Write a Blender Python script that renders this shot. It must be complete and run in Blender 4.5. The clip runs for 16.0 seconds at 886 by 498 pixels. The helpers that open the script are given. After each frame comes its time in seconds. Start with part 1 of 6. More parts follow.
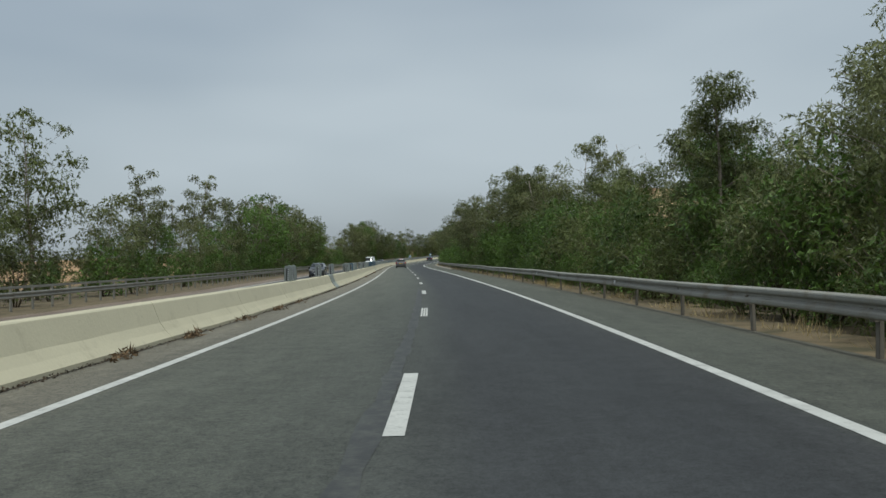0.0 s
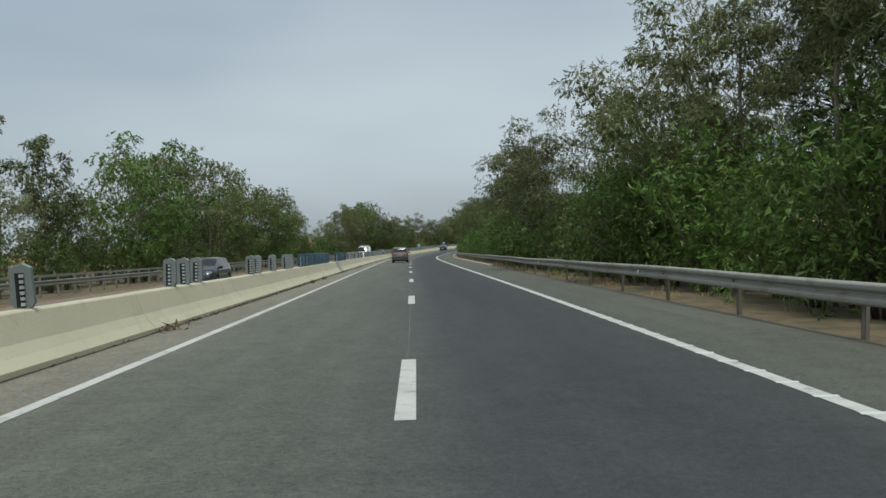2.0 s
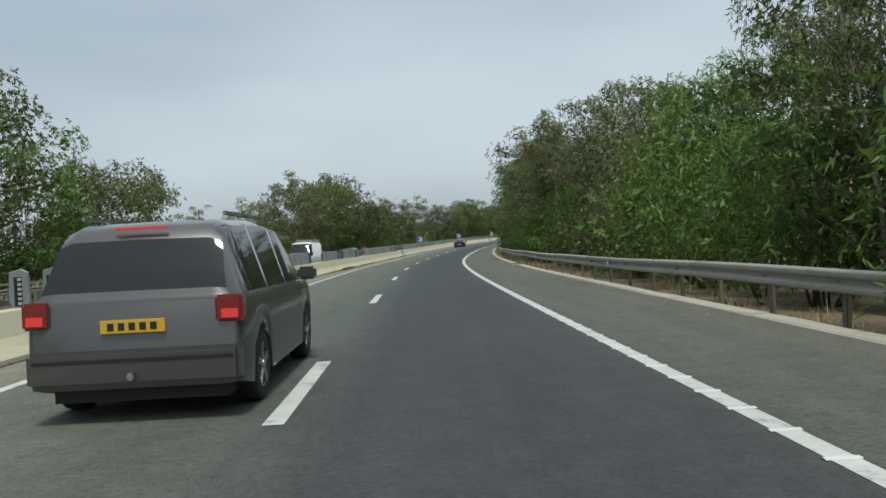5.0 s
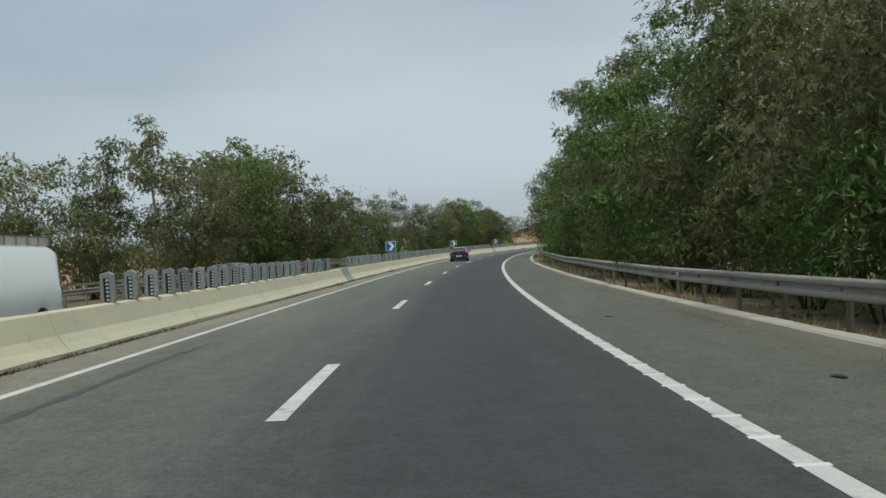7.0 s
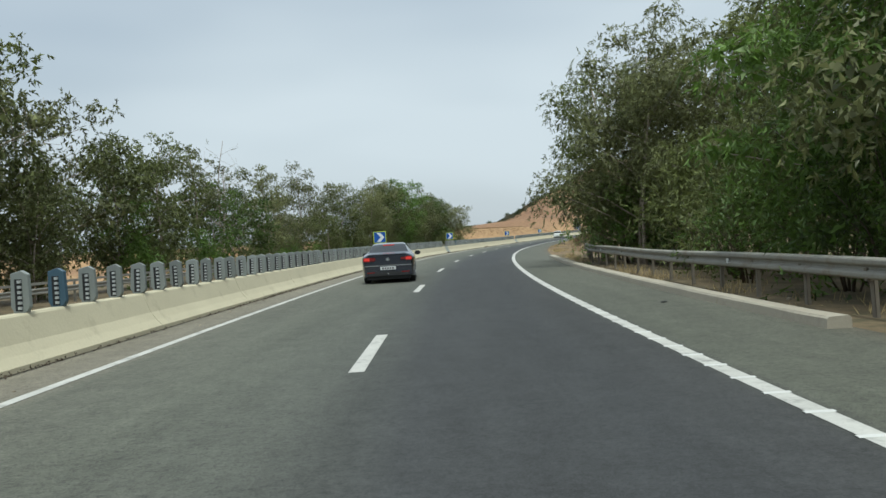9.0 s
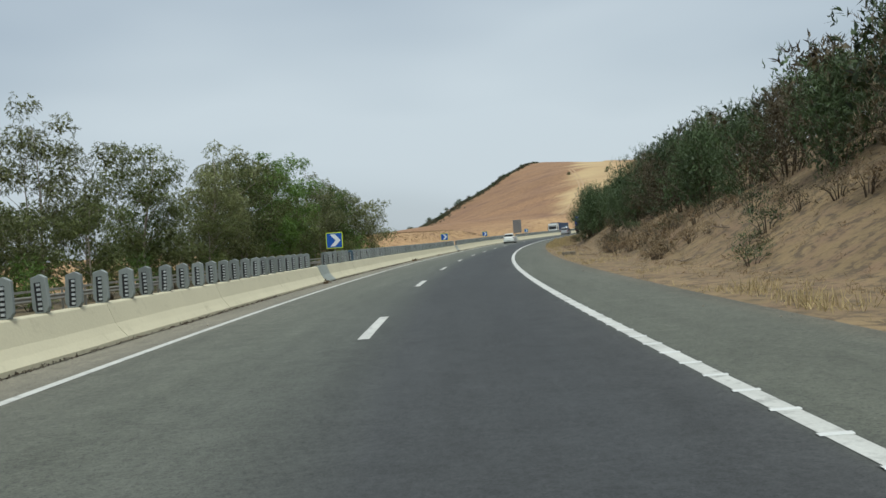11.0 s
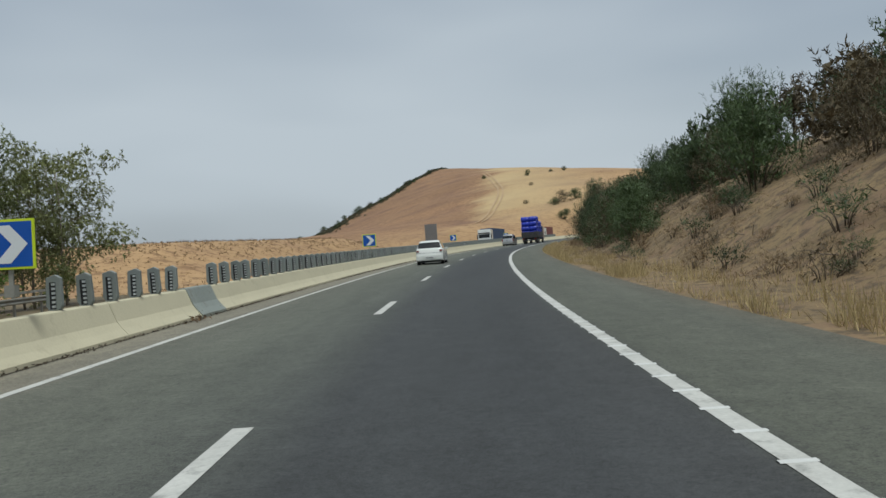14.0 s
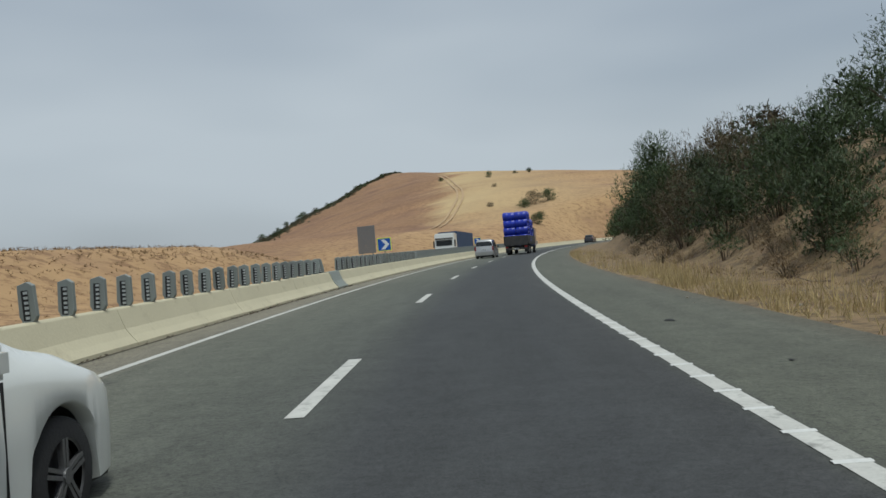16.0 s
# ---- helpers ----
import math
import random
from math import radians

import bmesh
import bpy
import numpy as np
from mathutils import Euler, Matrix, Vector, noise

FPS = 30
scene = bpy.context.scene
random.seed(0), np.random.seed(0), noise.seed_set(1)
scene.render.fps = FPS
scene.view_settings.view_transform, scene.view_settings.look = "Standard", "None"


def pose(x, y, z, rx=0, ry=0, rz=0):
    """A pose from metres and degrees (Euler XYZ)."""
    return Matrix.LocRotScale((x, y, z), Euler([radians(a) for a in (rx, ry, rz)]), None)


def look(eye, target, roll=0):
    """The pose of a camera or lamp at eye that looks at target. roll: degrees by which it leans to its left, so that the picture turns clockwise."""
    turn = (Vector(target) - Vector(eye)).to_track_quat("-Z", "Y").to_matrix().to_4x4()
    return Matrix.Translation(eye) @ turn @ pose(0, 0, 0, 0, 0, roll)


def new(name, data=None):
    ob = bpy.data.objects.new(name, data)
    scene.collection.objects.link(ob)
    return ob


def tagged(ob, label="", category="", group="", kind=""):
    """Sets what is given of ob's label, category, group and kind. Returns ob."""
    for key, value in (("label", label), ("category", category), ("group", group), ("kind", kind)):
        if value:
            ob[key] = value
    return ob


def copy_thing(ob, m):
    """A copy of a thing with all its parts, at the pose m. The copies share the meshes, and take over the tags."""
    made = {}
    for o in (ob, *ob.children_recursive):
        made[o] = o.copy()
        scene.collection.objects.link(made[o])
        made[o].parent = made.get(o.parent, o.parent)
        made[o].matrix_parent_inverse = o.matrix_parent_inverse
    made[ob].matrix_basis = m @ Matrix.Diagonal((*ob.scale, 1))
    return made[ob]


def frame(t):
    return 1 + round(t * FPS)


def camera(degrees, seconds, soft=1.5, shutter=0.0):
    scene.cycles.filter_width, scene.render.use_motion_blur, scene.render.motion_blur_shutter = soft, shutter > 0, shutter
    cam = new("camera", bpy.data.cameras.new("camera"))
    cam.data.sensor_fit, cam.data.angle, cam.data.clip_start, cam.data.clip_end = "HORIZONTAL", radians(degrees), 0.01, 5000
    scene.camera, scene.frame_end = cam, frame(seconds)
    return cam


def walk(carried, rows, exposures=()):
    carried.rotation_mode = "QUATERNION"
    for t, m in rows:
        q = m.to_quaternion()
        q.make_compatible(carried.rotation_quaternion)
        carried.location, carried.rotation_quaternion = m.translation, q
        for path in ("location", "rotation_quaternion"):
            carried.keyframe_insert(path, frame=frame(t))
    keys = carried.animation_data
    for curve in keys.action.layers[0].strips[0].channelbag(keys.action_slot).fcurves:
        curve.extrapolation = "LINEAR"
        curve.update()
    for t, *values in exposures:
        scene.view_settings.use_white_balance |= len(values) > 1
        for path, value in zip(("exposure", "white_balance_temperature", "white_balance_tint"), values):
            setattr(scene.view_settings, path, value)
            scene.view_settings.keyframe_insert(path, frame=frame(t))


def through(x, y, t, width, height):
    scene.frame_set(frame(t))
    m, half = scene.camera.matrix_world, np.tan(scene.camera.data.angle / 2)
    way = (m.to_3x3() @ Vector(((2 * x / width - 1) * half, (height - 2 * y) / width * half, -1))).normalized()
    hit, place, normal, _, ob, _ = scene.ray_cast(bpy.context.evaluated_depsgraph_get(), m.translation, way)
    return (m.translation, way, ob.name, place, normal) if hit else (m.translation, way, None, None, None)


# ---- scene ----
# ---------- the road's line: turning (per km) and height along its length ----------
TURN_AT = np.arange(-40, 641, 20.0)
TURNING = [-2.2, -1.85, -1.5, -1.15, -0.64, -0.35, -0.18, 0.13, 0.16, 0.3, 1.39, 2.15, 1.54, 1.28, 2.03, 2.27, 2.23, 2.17, 1.93, 1.2, 1.94,
           1.45, 1.43, 2.19, 2.12, 1.91, 1.71, 1.71, 1.8, 1.9, 1.9, 1.9, 1.9, 1.9, 1.9]
RISE_AT = np.arange(-40, 641, 40.0)
RISE = [0.31, -0.01, -0.17, -0.24, -0.34, -0.41, -0.35, 0.09, 0.75, 1.38, 2.09, 3.02, 3.93, 4.89, 5.81, 6.73, 7.63, 8.53]
ALONG = np.arange(-40, 640, 1.0)
_k = np.interp(ALONG, TURN_AT, TURNING) / 1000
HEAD = np.concatenate([[0], np.cumsum((_k[1:] + _k[:-1]) / 2)])
HEAD -= np.interp(0, ALONG, HEAD)
_mid = (HEAD[1:] + HEAD[:-1]) / 2
ROAD_X = np.concatenate([[0], np.cumsum(np.sin(_mid))])
ROAD_Y = np.concatenate([[0], np.cumsum(np.cos(_mid))])
ROAD_X -= np.interp(0, ALONG, ROAD_X)
ROAD_Y -= np.interp(0, ALONG, ROAD_Y)
ROAD_Z = np.convolve(np.pad(np.interp(ALONG, RISE_AT, RISE), 15, mode="edge"), np.ones(31) / 31, mode="valid")


def on_road(s, lat, up=0.0):
    """World places at s metres along the lane line, lat metres to its right, up metres above the asphalt."""
    s, lat, up = np.broadcast_arrays(np.asarray(s, float), lat, up)
    head = np.interp(s, ALONG, HEAD)
    s_in = np.clip(s, ALONG[0], ALONG[-1])
    past = s - s_in
    x = np.interp(s, ALONG, ROAD_X) + lat * np.cos(head) + past * np.sin(head)
    y = np.interp(s, ALONG, ROAD_Y) - lat * np.sin(head) + past * np.cos(head)
    return np.stack([x, y, np.interp(s, ALONG, ROAD_Z) + up], -1)


def heading(s):
    """Degrees by which the road points to the right of +y."""
    return math.degrees(float(np.interp(s, ALONG, HEAD)))


def road_pose(s, lat, up=0.0, turn=0.0, rx=0.0, ry=0.0):
    """A pose whose +y runs along the road."""
    x, y, z = on_road(s, lat, up)
    return pose(x, y, z, rx, ry, -heading(s) - turn)


# ---------- camera ----------
cam = camera(58.62, 16.0)
EYE = 1.305
ROWS = [  # seconds, metres along, metres to the right of the lane line, degrees: turned right, up, leaning right
    (0.0, -5.95, 0.44, -0.67, 0.61, 0.97),
    (0.5, 6.93, 0.21, -0.18, 0.59, 0.77),
    (1.0, 19.87, 0.15, 0.43, 0.37, 0.58),
    (1.5, 32.88, 0.16, 0.94, 0.08, 1.34),
    (2.0, 45.96, 0.13, 1.74, -0.10, 1.42),
    (2.5, 58.98, 0.23, 2.42, -0.30, 1.38),
    (3.0, 72.15, 0.45, 2.19, -0.31, 1.34),
    (3.5, 84.97, 0.71, 2.23, -0.40, 2.41),
    (4.0, 98.05, 0.99, 2.05, -0.61, 2.88),
    (4.5, 111.01, 1.09, 1.98, -0.49, 2.85),
    (5.0, 123.96, 1.16, 1.94, -0.34, 2.76),
    (5.5, 136.90, 1.23, 1.90, -0.17, 2.65),
    (6.0, 149.82, 1.29, 1.81, 0.01, 2.53),
    (6.5, 162.74, 1.36, 1.64, 0.19, 2.45),
    (7.0, 175.52, 1.40, 0.68, 0.49, 2.56),
    (7.5, 188.19, 1.30, -0.54, 0.53, 2.48),
    (8.0, 200.79, 1.21, -1.44, 0.59, 2.65),
    (8.5, 213.32, 1.07, -0.65, 0.35, 3.32),
    (9.0, 225.71, 0.94, 0.68, 0.26, 3.31),
    (9.5, 237.98, 0.99, 0.82, 0.29, 3.51),
    (10.0, 250.25, 1.06, 0.84, 0.32, 3.75),
    (10.5, 262.51, 1.14, 0.78, 0.37, 3.99),
    (11.0, 274.75, 1.23, 0.70, 0.41, 4.21),
    (11.5, 286.98, 1.33, 0.65, 0.45, 4.40),
    (12.0, 299.03, 1.51, 0.51, 0.49, 4.32),
    (12.5, 311.25, 1.64, -0.18, 0.52, 4.06),
    (13.0, 323.29, 1.70, 0.11, 0.65, 4.20),
    (13.5, 335.75, 1.64, 0.10, 0.67, 3.99),
    (14.0, 348.25, 1.70, -0.34, 0.80, 4.06),
    (14.5, 360.28, 1.71, -0.77, 0.98, 4.10),
    (15.0, 372.33, 1.71, -1.63, 1.12, 4.12),
    (15.5, 384.44, 1.59, -1.98, 1.15, 4.13),
    (16.0, 396.55, 1.53, -1.59, 1.23, 4.24),
]


def eye_pose(s, lat, turn, tilt, lean):
    eye = Vector(on_road(s, lat, EYE))
    a, p = radians(heading(s) + turn), radians(tilt)
    return look(eye, eye + Vector((math.sin(a) * math.cos(p), math.cos(a) * math.cos(p), math.sin(p))), -lean)


walk(cam, [(row[0], eye_pose(*row[1:])) for row in ROWS], [(0.0, -0.13, 5900, 0), (2.5, 0.06, 5900, 0), (4.0, 0.25, 5900, 0), (6.5, -0.02, 5920, 0), (9.0, 0.3, 5950, -1), (12.0, 0.03, 5950, 1), (16.0, -0.15, 5950, 2)])

# ---------- sky, sun, exposure ----------
SUN_HIGH, SUN_FROM = 71.0, 172.0  # degrees above the horizon; clockwise from +y
world = bpy.data.worlds.new("sky")
scene.world = world
world.use_nodes = True
wn, wl = world.node_tree.nodes, world.node_tree.links
wn.clear()
sky = wn.new("ShaderNodeTexSky")
sky.sky_type = "NISHITA"
sky.sun_disc = False
sky.sun_elevation, sky.sun_rotation = radians(SUN_HIGH), radians(SUN_FROM)
sky.air_density, sky.dust_density, sky.ozone_density = 1.0, 6.0, 1.0
# thin high haze over the blue
tc = wn.new("ShaderNodeTexCoord")
stretch = wn.new("ShaderNodeMapping")
stretch.inputs["Scale"].default_value = (1.0, 1.0, 3.5)
cloud = wn.new("ShaderNodeTexNoise")
cloud.inputs["Scale"].default_value, cloud.inputs["Detail"].default_value = 1.1, 3.0
cloud_ramp = wn.new("ShaderNodeMapRange")
cloud_ramp.inputs["From Min"].default_value, cloud_ramp.inputs["From Max"].default_value = 0.36, 0.66
cloud_ramp.inputs["To Min"].default_value, cloud_ramp.inputs["To Max"].default_value = 0.5, 0.88
haze = wn.new("ShaderNodeMix")
haze.data_type = "RGBA"
haze.inputs["B"].default_value = (6.3, 6.4, 6.65, 1)
back = wn.new("ShaderNodeBackground")
back.inputs["Strength"].default_value = 0.1
out = wn.new("ShaderNodeOutputWorld")
wl.new(tc.outputs["Generated"], stretch.inputs["Vector"])
wl.new(stretch.outputs["Vector"], cloud.inputs["Vector"])
wl.new(cloud.outputs["Fac"], cloud_ramp.inputs["Value"])
wl.new(cloud_ramp.outputs["Result"], haze.inputs["Factor"])
wl.new(sky.outputs["Color"], haze.inputs["A"])
wl.new(haze.outputs["Result"], back.inputs["Color"])
wl.new(back.outputs["Background"], out.inputs["Surface"])
sun = new("sun", bpy.data.lights.new("sun", "SUN"))
sun.data.energy, sun.data.angle, sun.data.color = 2.2, radians(10.0), (1.0, 0.95, 0.87)
a, h = radians(SUN_FROM), radians(SUN_HIGH)
sun.matrix_world = look((0, 0, 60), Vector((0, 0, 60)) - Vector((math.sin(a) * math.cos(h), math.cos(a) * math.cos(h), math.sin(h))))


# ---------- materials ----------
def material(name, color, rough=0.8, metal=0.0, vary=0.25, scale=3.0, fine=40.0, bump=0.2, spot=None, spot_amount=0.0, island=0.0, uv=False,
             stretch=(1, 1, 1), coat=0.0, through=0.0, each=0.0, spot2=None, spot2_scale=1.0, spot2_share=0.5):
    """A surface with colour variation at two scales, fine relief, stains and gloss. vary: share by which brightness wanders; spot: colour of stains;
    island, each: share by which pieces and things differ; through: light that passes (leaves)."""
    m = bpy.data.materials.new(name)
    m.use_nodes = True
    n, l = m.node_tree.nodes, m.node_tree.links
    b = n["Principled BSDF"]
    b.inputs["Roughness"].default_value, b.inputs["Metallic"].default_value = rough, metal
    b.inputs["Coat Weight"].default_value = coat
    b.inputs["Coat Roughness"].default_value = 0.06
    co = n.new("ShaderNodeTexCoord")
    mp = n.new("ShaderNodeMapping")
    mp.inputs["Scale"].default_value = stretch
    l.new(co.outputs["UV" if uv else "Object"], mp.inputs["Vector"])

    def noise_node(s, detail, rough_=0.6):
        q = n.new("ShaderNodeTexNoise")
        q.inputs["Scale"].default_value, q.inputs["Detail"].default_value, q.inputs["Roughness"].default_value = s, detail, rough_
        l.new(mp.outputs["Vector"], q.inputs["Vector"])
        return q.outputs["Fac"]

    def math_node(op, a, b_):
        q = n.new("ShaderNodeMath")
        q.operation = op
        for i, v in enumerate((a, b_)):
            if isinstance(v, (int, float)):
                q.inputs[i].default_value = v
            else:
                l.new(v, q.inputs[i])
        return q.outputs[0]

    coarse, grain = noise_node(scale, 4), noise_node(fine, 3)
    wander = math_node("ADD", math_node("MULTIPLY", math_node("SUBTRACT", coarse, 0.5), 2.2 * vary), math_node("MULTIPLY", math_node("SUBTRACT", grain, 0.5), 1.4 * vary))
    if island:
        g = n.new("ShaderNodeNewGeometry")
        wander = math_node("ADD", wander, math_node("MULTIPLY", math_node("SUBTRACT", g.outputs["Random Per Island"], 0.5), 2 * island))
    if each:
        oi = n.new("ShaderNodeObjectInfo")
        wander = math_node("ADD", wander, math_node("MULTIPLY", math_node("SUBTRACT", oi.outputs["Random"], 0.5), 2 * each))
    hs = n.new("ShaderNodeHueSaturation")
    hs.inputs["Color"].default_value = (*color, 1)
    l.new(math_node("ADD", wander, 1.0), hs.inputs["Value"])
    col = hs.outputs["Color"]
    if spot:
        st = noise_node(scale * 2.3, 6, 0.7)
        r = n.new("ShaderNodeMapRange")
        r.inputs["From Min"].default_value, r.inputs["From Max"].default_value = 0.62 - 0.25 * spot_amount, 0.78 - 0.2 * spot_amount
        l.new(st, r.inputs["Value"])
        mx = n.new("ShaderNodeMix")
        mx.data_type = "RGBA"
        mx.inputs["B"].default_value = (*spot, 1)
        l.new(math_node("MULTIPLY", r.outputs["Result"], min(1.0, 0.4 + spot_amount)), mx.inputs["Factor"])
        l.new(col, mx.inputs["A"])
        col = mx.outputs["Result"]
    if spot2:
        st = noise_node(spot2_scale, 7, 0.72)
        r = n.new("ShaderNodeMapRange")
        r.inputs["From Min"].default_value, r.inputs["From Max"].default_value = 0.62 - 0.24 * spot2_share, 0.7 - 0.22 * spot2_share
        l.new(st, r.inputs["Value"])
        mx = n.new("ShaderNodeMix")
        mx.data_type = "RGBA"
        mx.inputs["B"].default_value = (*spot2, 1)
        l.new(math_node("MULTIPLY", r.outputs["Result"], 0.85), mx.inputs["Factor"])
        l.new(col, mx.inputs["A"])
        col = mx.outputs["Result"]
    l.new(col, b.inputs["Base Color"])
    if bump:
        bp = n.new("ShaderNodeBump")
        bp.inputs["Strength"].default_value, bp.inputs["Distance"].default_value = bump, 0.02
        l.new(grain, bp.inputs["Height"])
        l.new(bp.outputs["Normal"], b.inputs["Normal"])
    if through:
        tr = n.new("ShaderNodeBsdfTranslucent")
        l.new(col, tr.inputs["Color"])
        ms = n.new("ShaderNodeMixShader")
        ms.inputs["Fac"].default_value = through
        l.new(b.outputs["BSDF"], ms.inputs[1])
        l.new(tr.outputs["BSDF"], ms.inputs[2])
        l.new(ms.outputs["Shader"], n["Material Output"].inputs["Surface"])
    return m


M_WHITE_LINE = material("road_paint", (0.49, 0.485, 0.45), 0.8, vary=0.25, scale=2.0, fine=30, bump=0.25, spot=(0.15, 0.15, 0.14), spot_amount=0.35)
M_CONCRETE = material("barrier_concrete", (0.53, 0.485, 0.345), 0.9, vary=0.1, scale=0.7, fine=18, bump=0.3, spot=(0.36, 0.32, 0.225), spot_amount=0.25, uv=True)
M_KERB = material("kerb_concrete", (0.38, 0.345, 0.275), 0.9, vary=0.12, scale=0.8, fine=20, bump=0.3, spot=(0.27, 0.24, 0.19), spot_amount=0.3)
M_STEEL = material("galvanised_steel", (0.27, 0.262, 0.228), 0.7, metal=0.1, vary=0.2, scale=0.7, fine=25, bump=0.15, spot=(0.17, 0.135, 0.09), spot_amount=0.4, each=0.06)
M_STEEL_PLATE = material("barrier_steel", (0.29, 0.315, 0.28), 0.5, metal=0.4, vary=0.14, scale=1.5, fine=25, bump=0.15, spot=(0.2, 0.17, 0.13), spot_amount=0.3)
M_DIRT = material("dry_earth", (0.215, 0.15, 0.075), 0.95, vary=0.4, scale=0.35, fine=7, bump=1.0, spot=(0.2, 0.128, 0.075), spot_amount=0.6, spot2=(0.085, 0.06, 0.036), spot2_scale=2.6, spot2_share=0.55)
M_VERGE = material("litter_ground", (0.15, 0.112, 0.062), 0.95, vary=0.35, scale=0.5, fine=6, bump=1.0, spot=(0.07, 0.06, 0.03), spot_amount=0.7)
M_FIELD = material("dry_field", (0.38, 0.24, 0.115), 0.95, vary=0.28, scale=0.02, fine=0.5, bump=0.8, spot=(0.24, 0.14, 0.08), spot_amount=0.55, spot2=(0.2, 0.112, 0.052), spot2_scale=0.7, spot2_share=0.48)


def hill_tones(m):
    """A darker, redder brown on the hill's left face, straw-coloured on the other side of the track."""
    n, l = m.node_tree.nodes, m.node_tree.links
    b = n["Principled BSDF"]
    old = b.inputs["Base Color"].links[0].from_socket
    sep = n.new("ShaderNodeSeparateXYZ")
    l.new(n.new("ShaderNodeTexCoord").outputs["Object"], sep.inputs[0])
    wob = n.new("ShaderNodeTexNoise")
    wob.inputs["Scale"].default_value, wob.inputs["Detail"].default_value = 0.03, 6.0
    l.new(n.new("ShaderNodeTexCoord").outputs["Object"], wob.inputs["Vector"])

    def calc(op, a, b_, c_=0.0):
        q = n.new("ShaderNodeMath")
        q.operation = op
        for i, v in enumerate((a, b_, c_)):
            if isinstance(v, (int, float)):
                q.inputs[i].default_value = v
            else:
                l.new(v, q.inputs[i])
        return q.outputs[0]

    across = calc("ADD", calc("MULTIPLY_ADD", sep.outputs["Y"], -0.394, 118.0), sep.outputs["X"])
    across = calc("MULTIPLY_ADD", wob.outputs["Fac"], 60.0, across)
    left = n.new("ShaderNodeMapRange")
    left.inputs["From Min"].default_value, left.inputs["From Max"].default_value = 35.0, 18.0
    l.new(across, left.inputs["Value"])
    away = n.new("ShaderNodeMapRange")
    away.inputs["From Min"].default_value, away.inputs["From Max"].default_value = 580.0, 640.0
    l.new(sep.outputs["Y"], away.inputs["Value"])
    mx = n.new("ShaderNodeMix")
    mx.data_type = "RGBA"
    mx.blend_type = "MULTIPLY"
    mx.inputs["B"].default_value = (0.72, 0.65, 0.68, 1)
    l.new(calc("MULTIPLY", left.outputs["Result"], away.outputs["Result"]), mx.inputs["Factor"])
    l.new(old, mx.inputs["A"])
    # a band of pale chalky ground beside the track
    inner, outer = n.new("ShaderNodeMapRange"), n.new("ShaderNodeMapRange")
    inner.inputs["From Min"].default_value, inner.inputs["From Max"].default_value = 25.0, 37.0
    outer.inputs["From Min"].default_value, outer.inputs["From Max"].default_value = 100.0, 50.0
    for q in (inner, outer):
        l.new(across, q.inputs["Value"])
    chalk = n.new("ShaderNodeMix")
    chalk.data_type = "RGBA"
    chalk.inputs["B"].default_value = (0.47, 0.35, 0.18, 1)
    l.new(calc("MULTIPLY", calc("MULTIPLY", inner.outputs["Result"], outer.outputs["Result"]), calc("MULTIPLY", away.outputs["Result"], calc("MULTIPLY", wob.outputs["Fac"], 1.3))), chalk.inputs["Factor"])
    l.new(mx.outputs["Result"], chalk.inputs["A"])
    l.new(chalk.outputs["Result"], b.inputs["Base Color"])


hill_tones(M_FIELD)
M_BARK = material("pale_bark", (0.3, 0.25, 0.2), 0.85, vary=0.25, scale=1.5, fine=12, bump=0.5, spot=(0.13, 0.1, 0.08), spot_amount=0.4)
M_STEM = material("brown_stem", (0.11, 0.085, 0.06), 0.9, vary=0.25, scale=2.0, fine=14, bump=0.3)
M_LEAF = material("eucalyptus_leaf", (0.15, 0.175, 0.058), 0.5, vary=0.25, scale=0.35, fine=2, bump=0, island=0.45, each=0.25, through=0.4)
M_LEAF_PALE = material("pale_leaf", (0.185, 0.2, 0.082), 0.5, vary=0.25, scale=0.4, fine=2, bump=0, island=0.45, each=0.25, through=0.4)
M_LEAF_BRIGHT = material("wattle_leaf", (0.115, 0.19, 0.036), 0.5, vary=0.25, scale=0.5, fine=2, bump=0, island=0.4, each=0.35, through=0.36)
M_LEAF_DARK = material("scrub_leaf", (0.06, 0.092, 0.033), 0.6, vary=0.2, scale=0.5, fine=2, bump=0, island=0.45, each=0.35, through=0.22)
M_LEAF_BROWN = material("dry_scrub_leaf", (0.1, 0.078, 0.042), 0.7, vary=0.2, scale=0.5, fine=2, bump=0, island=0.45, each=0.3, through=0.2)
M_TUFT = material("dry_tuft", (0.24, 0.17, 0.095), 0.9, vary=0.2, scale=0.4, fine=3, bump=0, island=0.5, through=0.15)
M_DRY_GRASS = material("dry_grass", (0.42, 0.33, 0.165), 0.9, vary=0.15, scale=1.0, fine=6, bump=0, island=0.3, through=0.2)


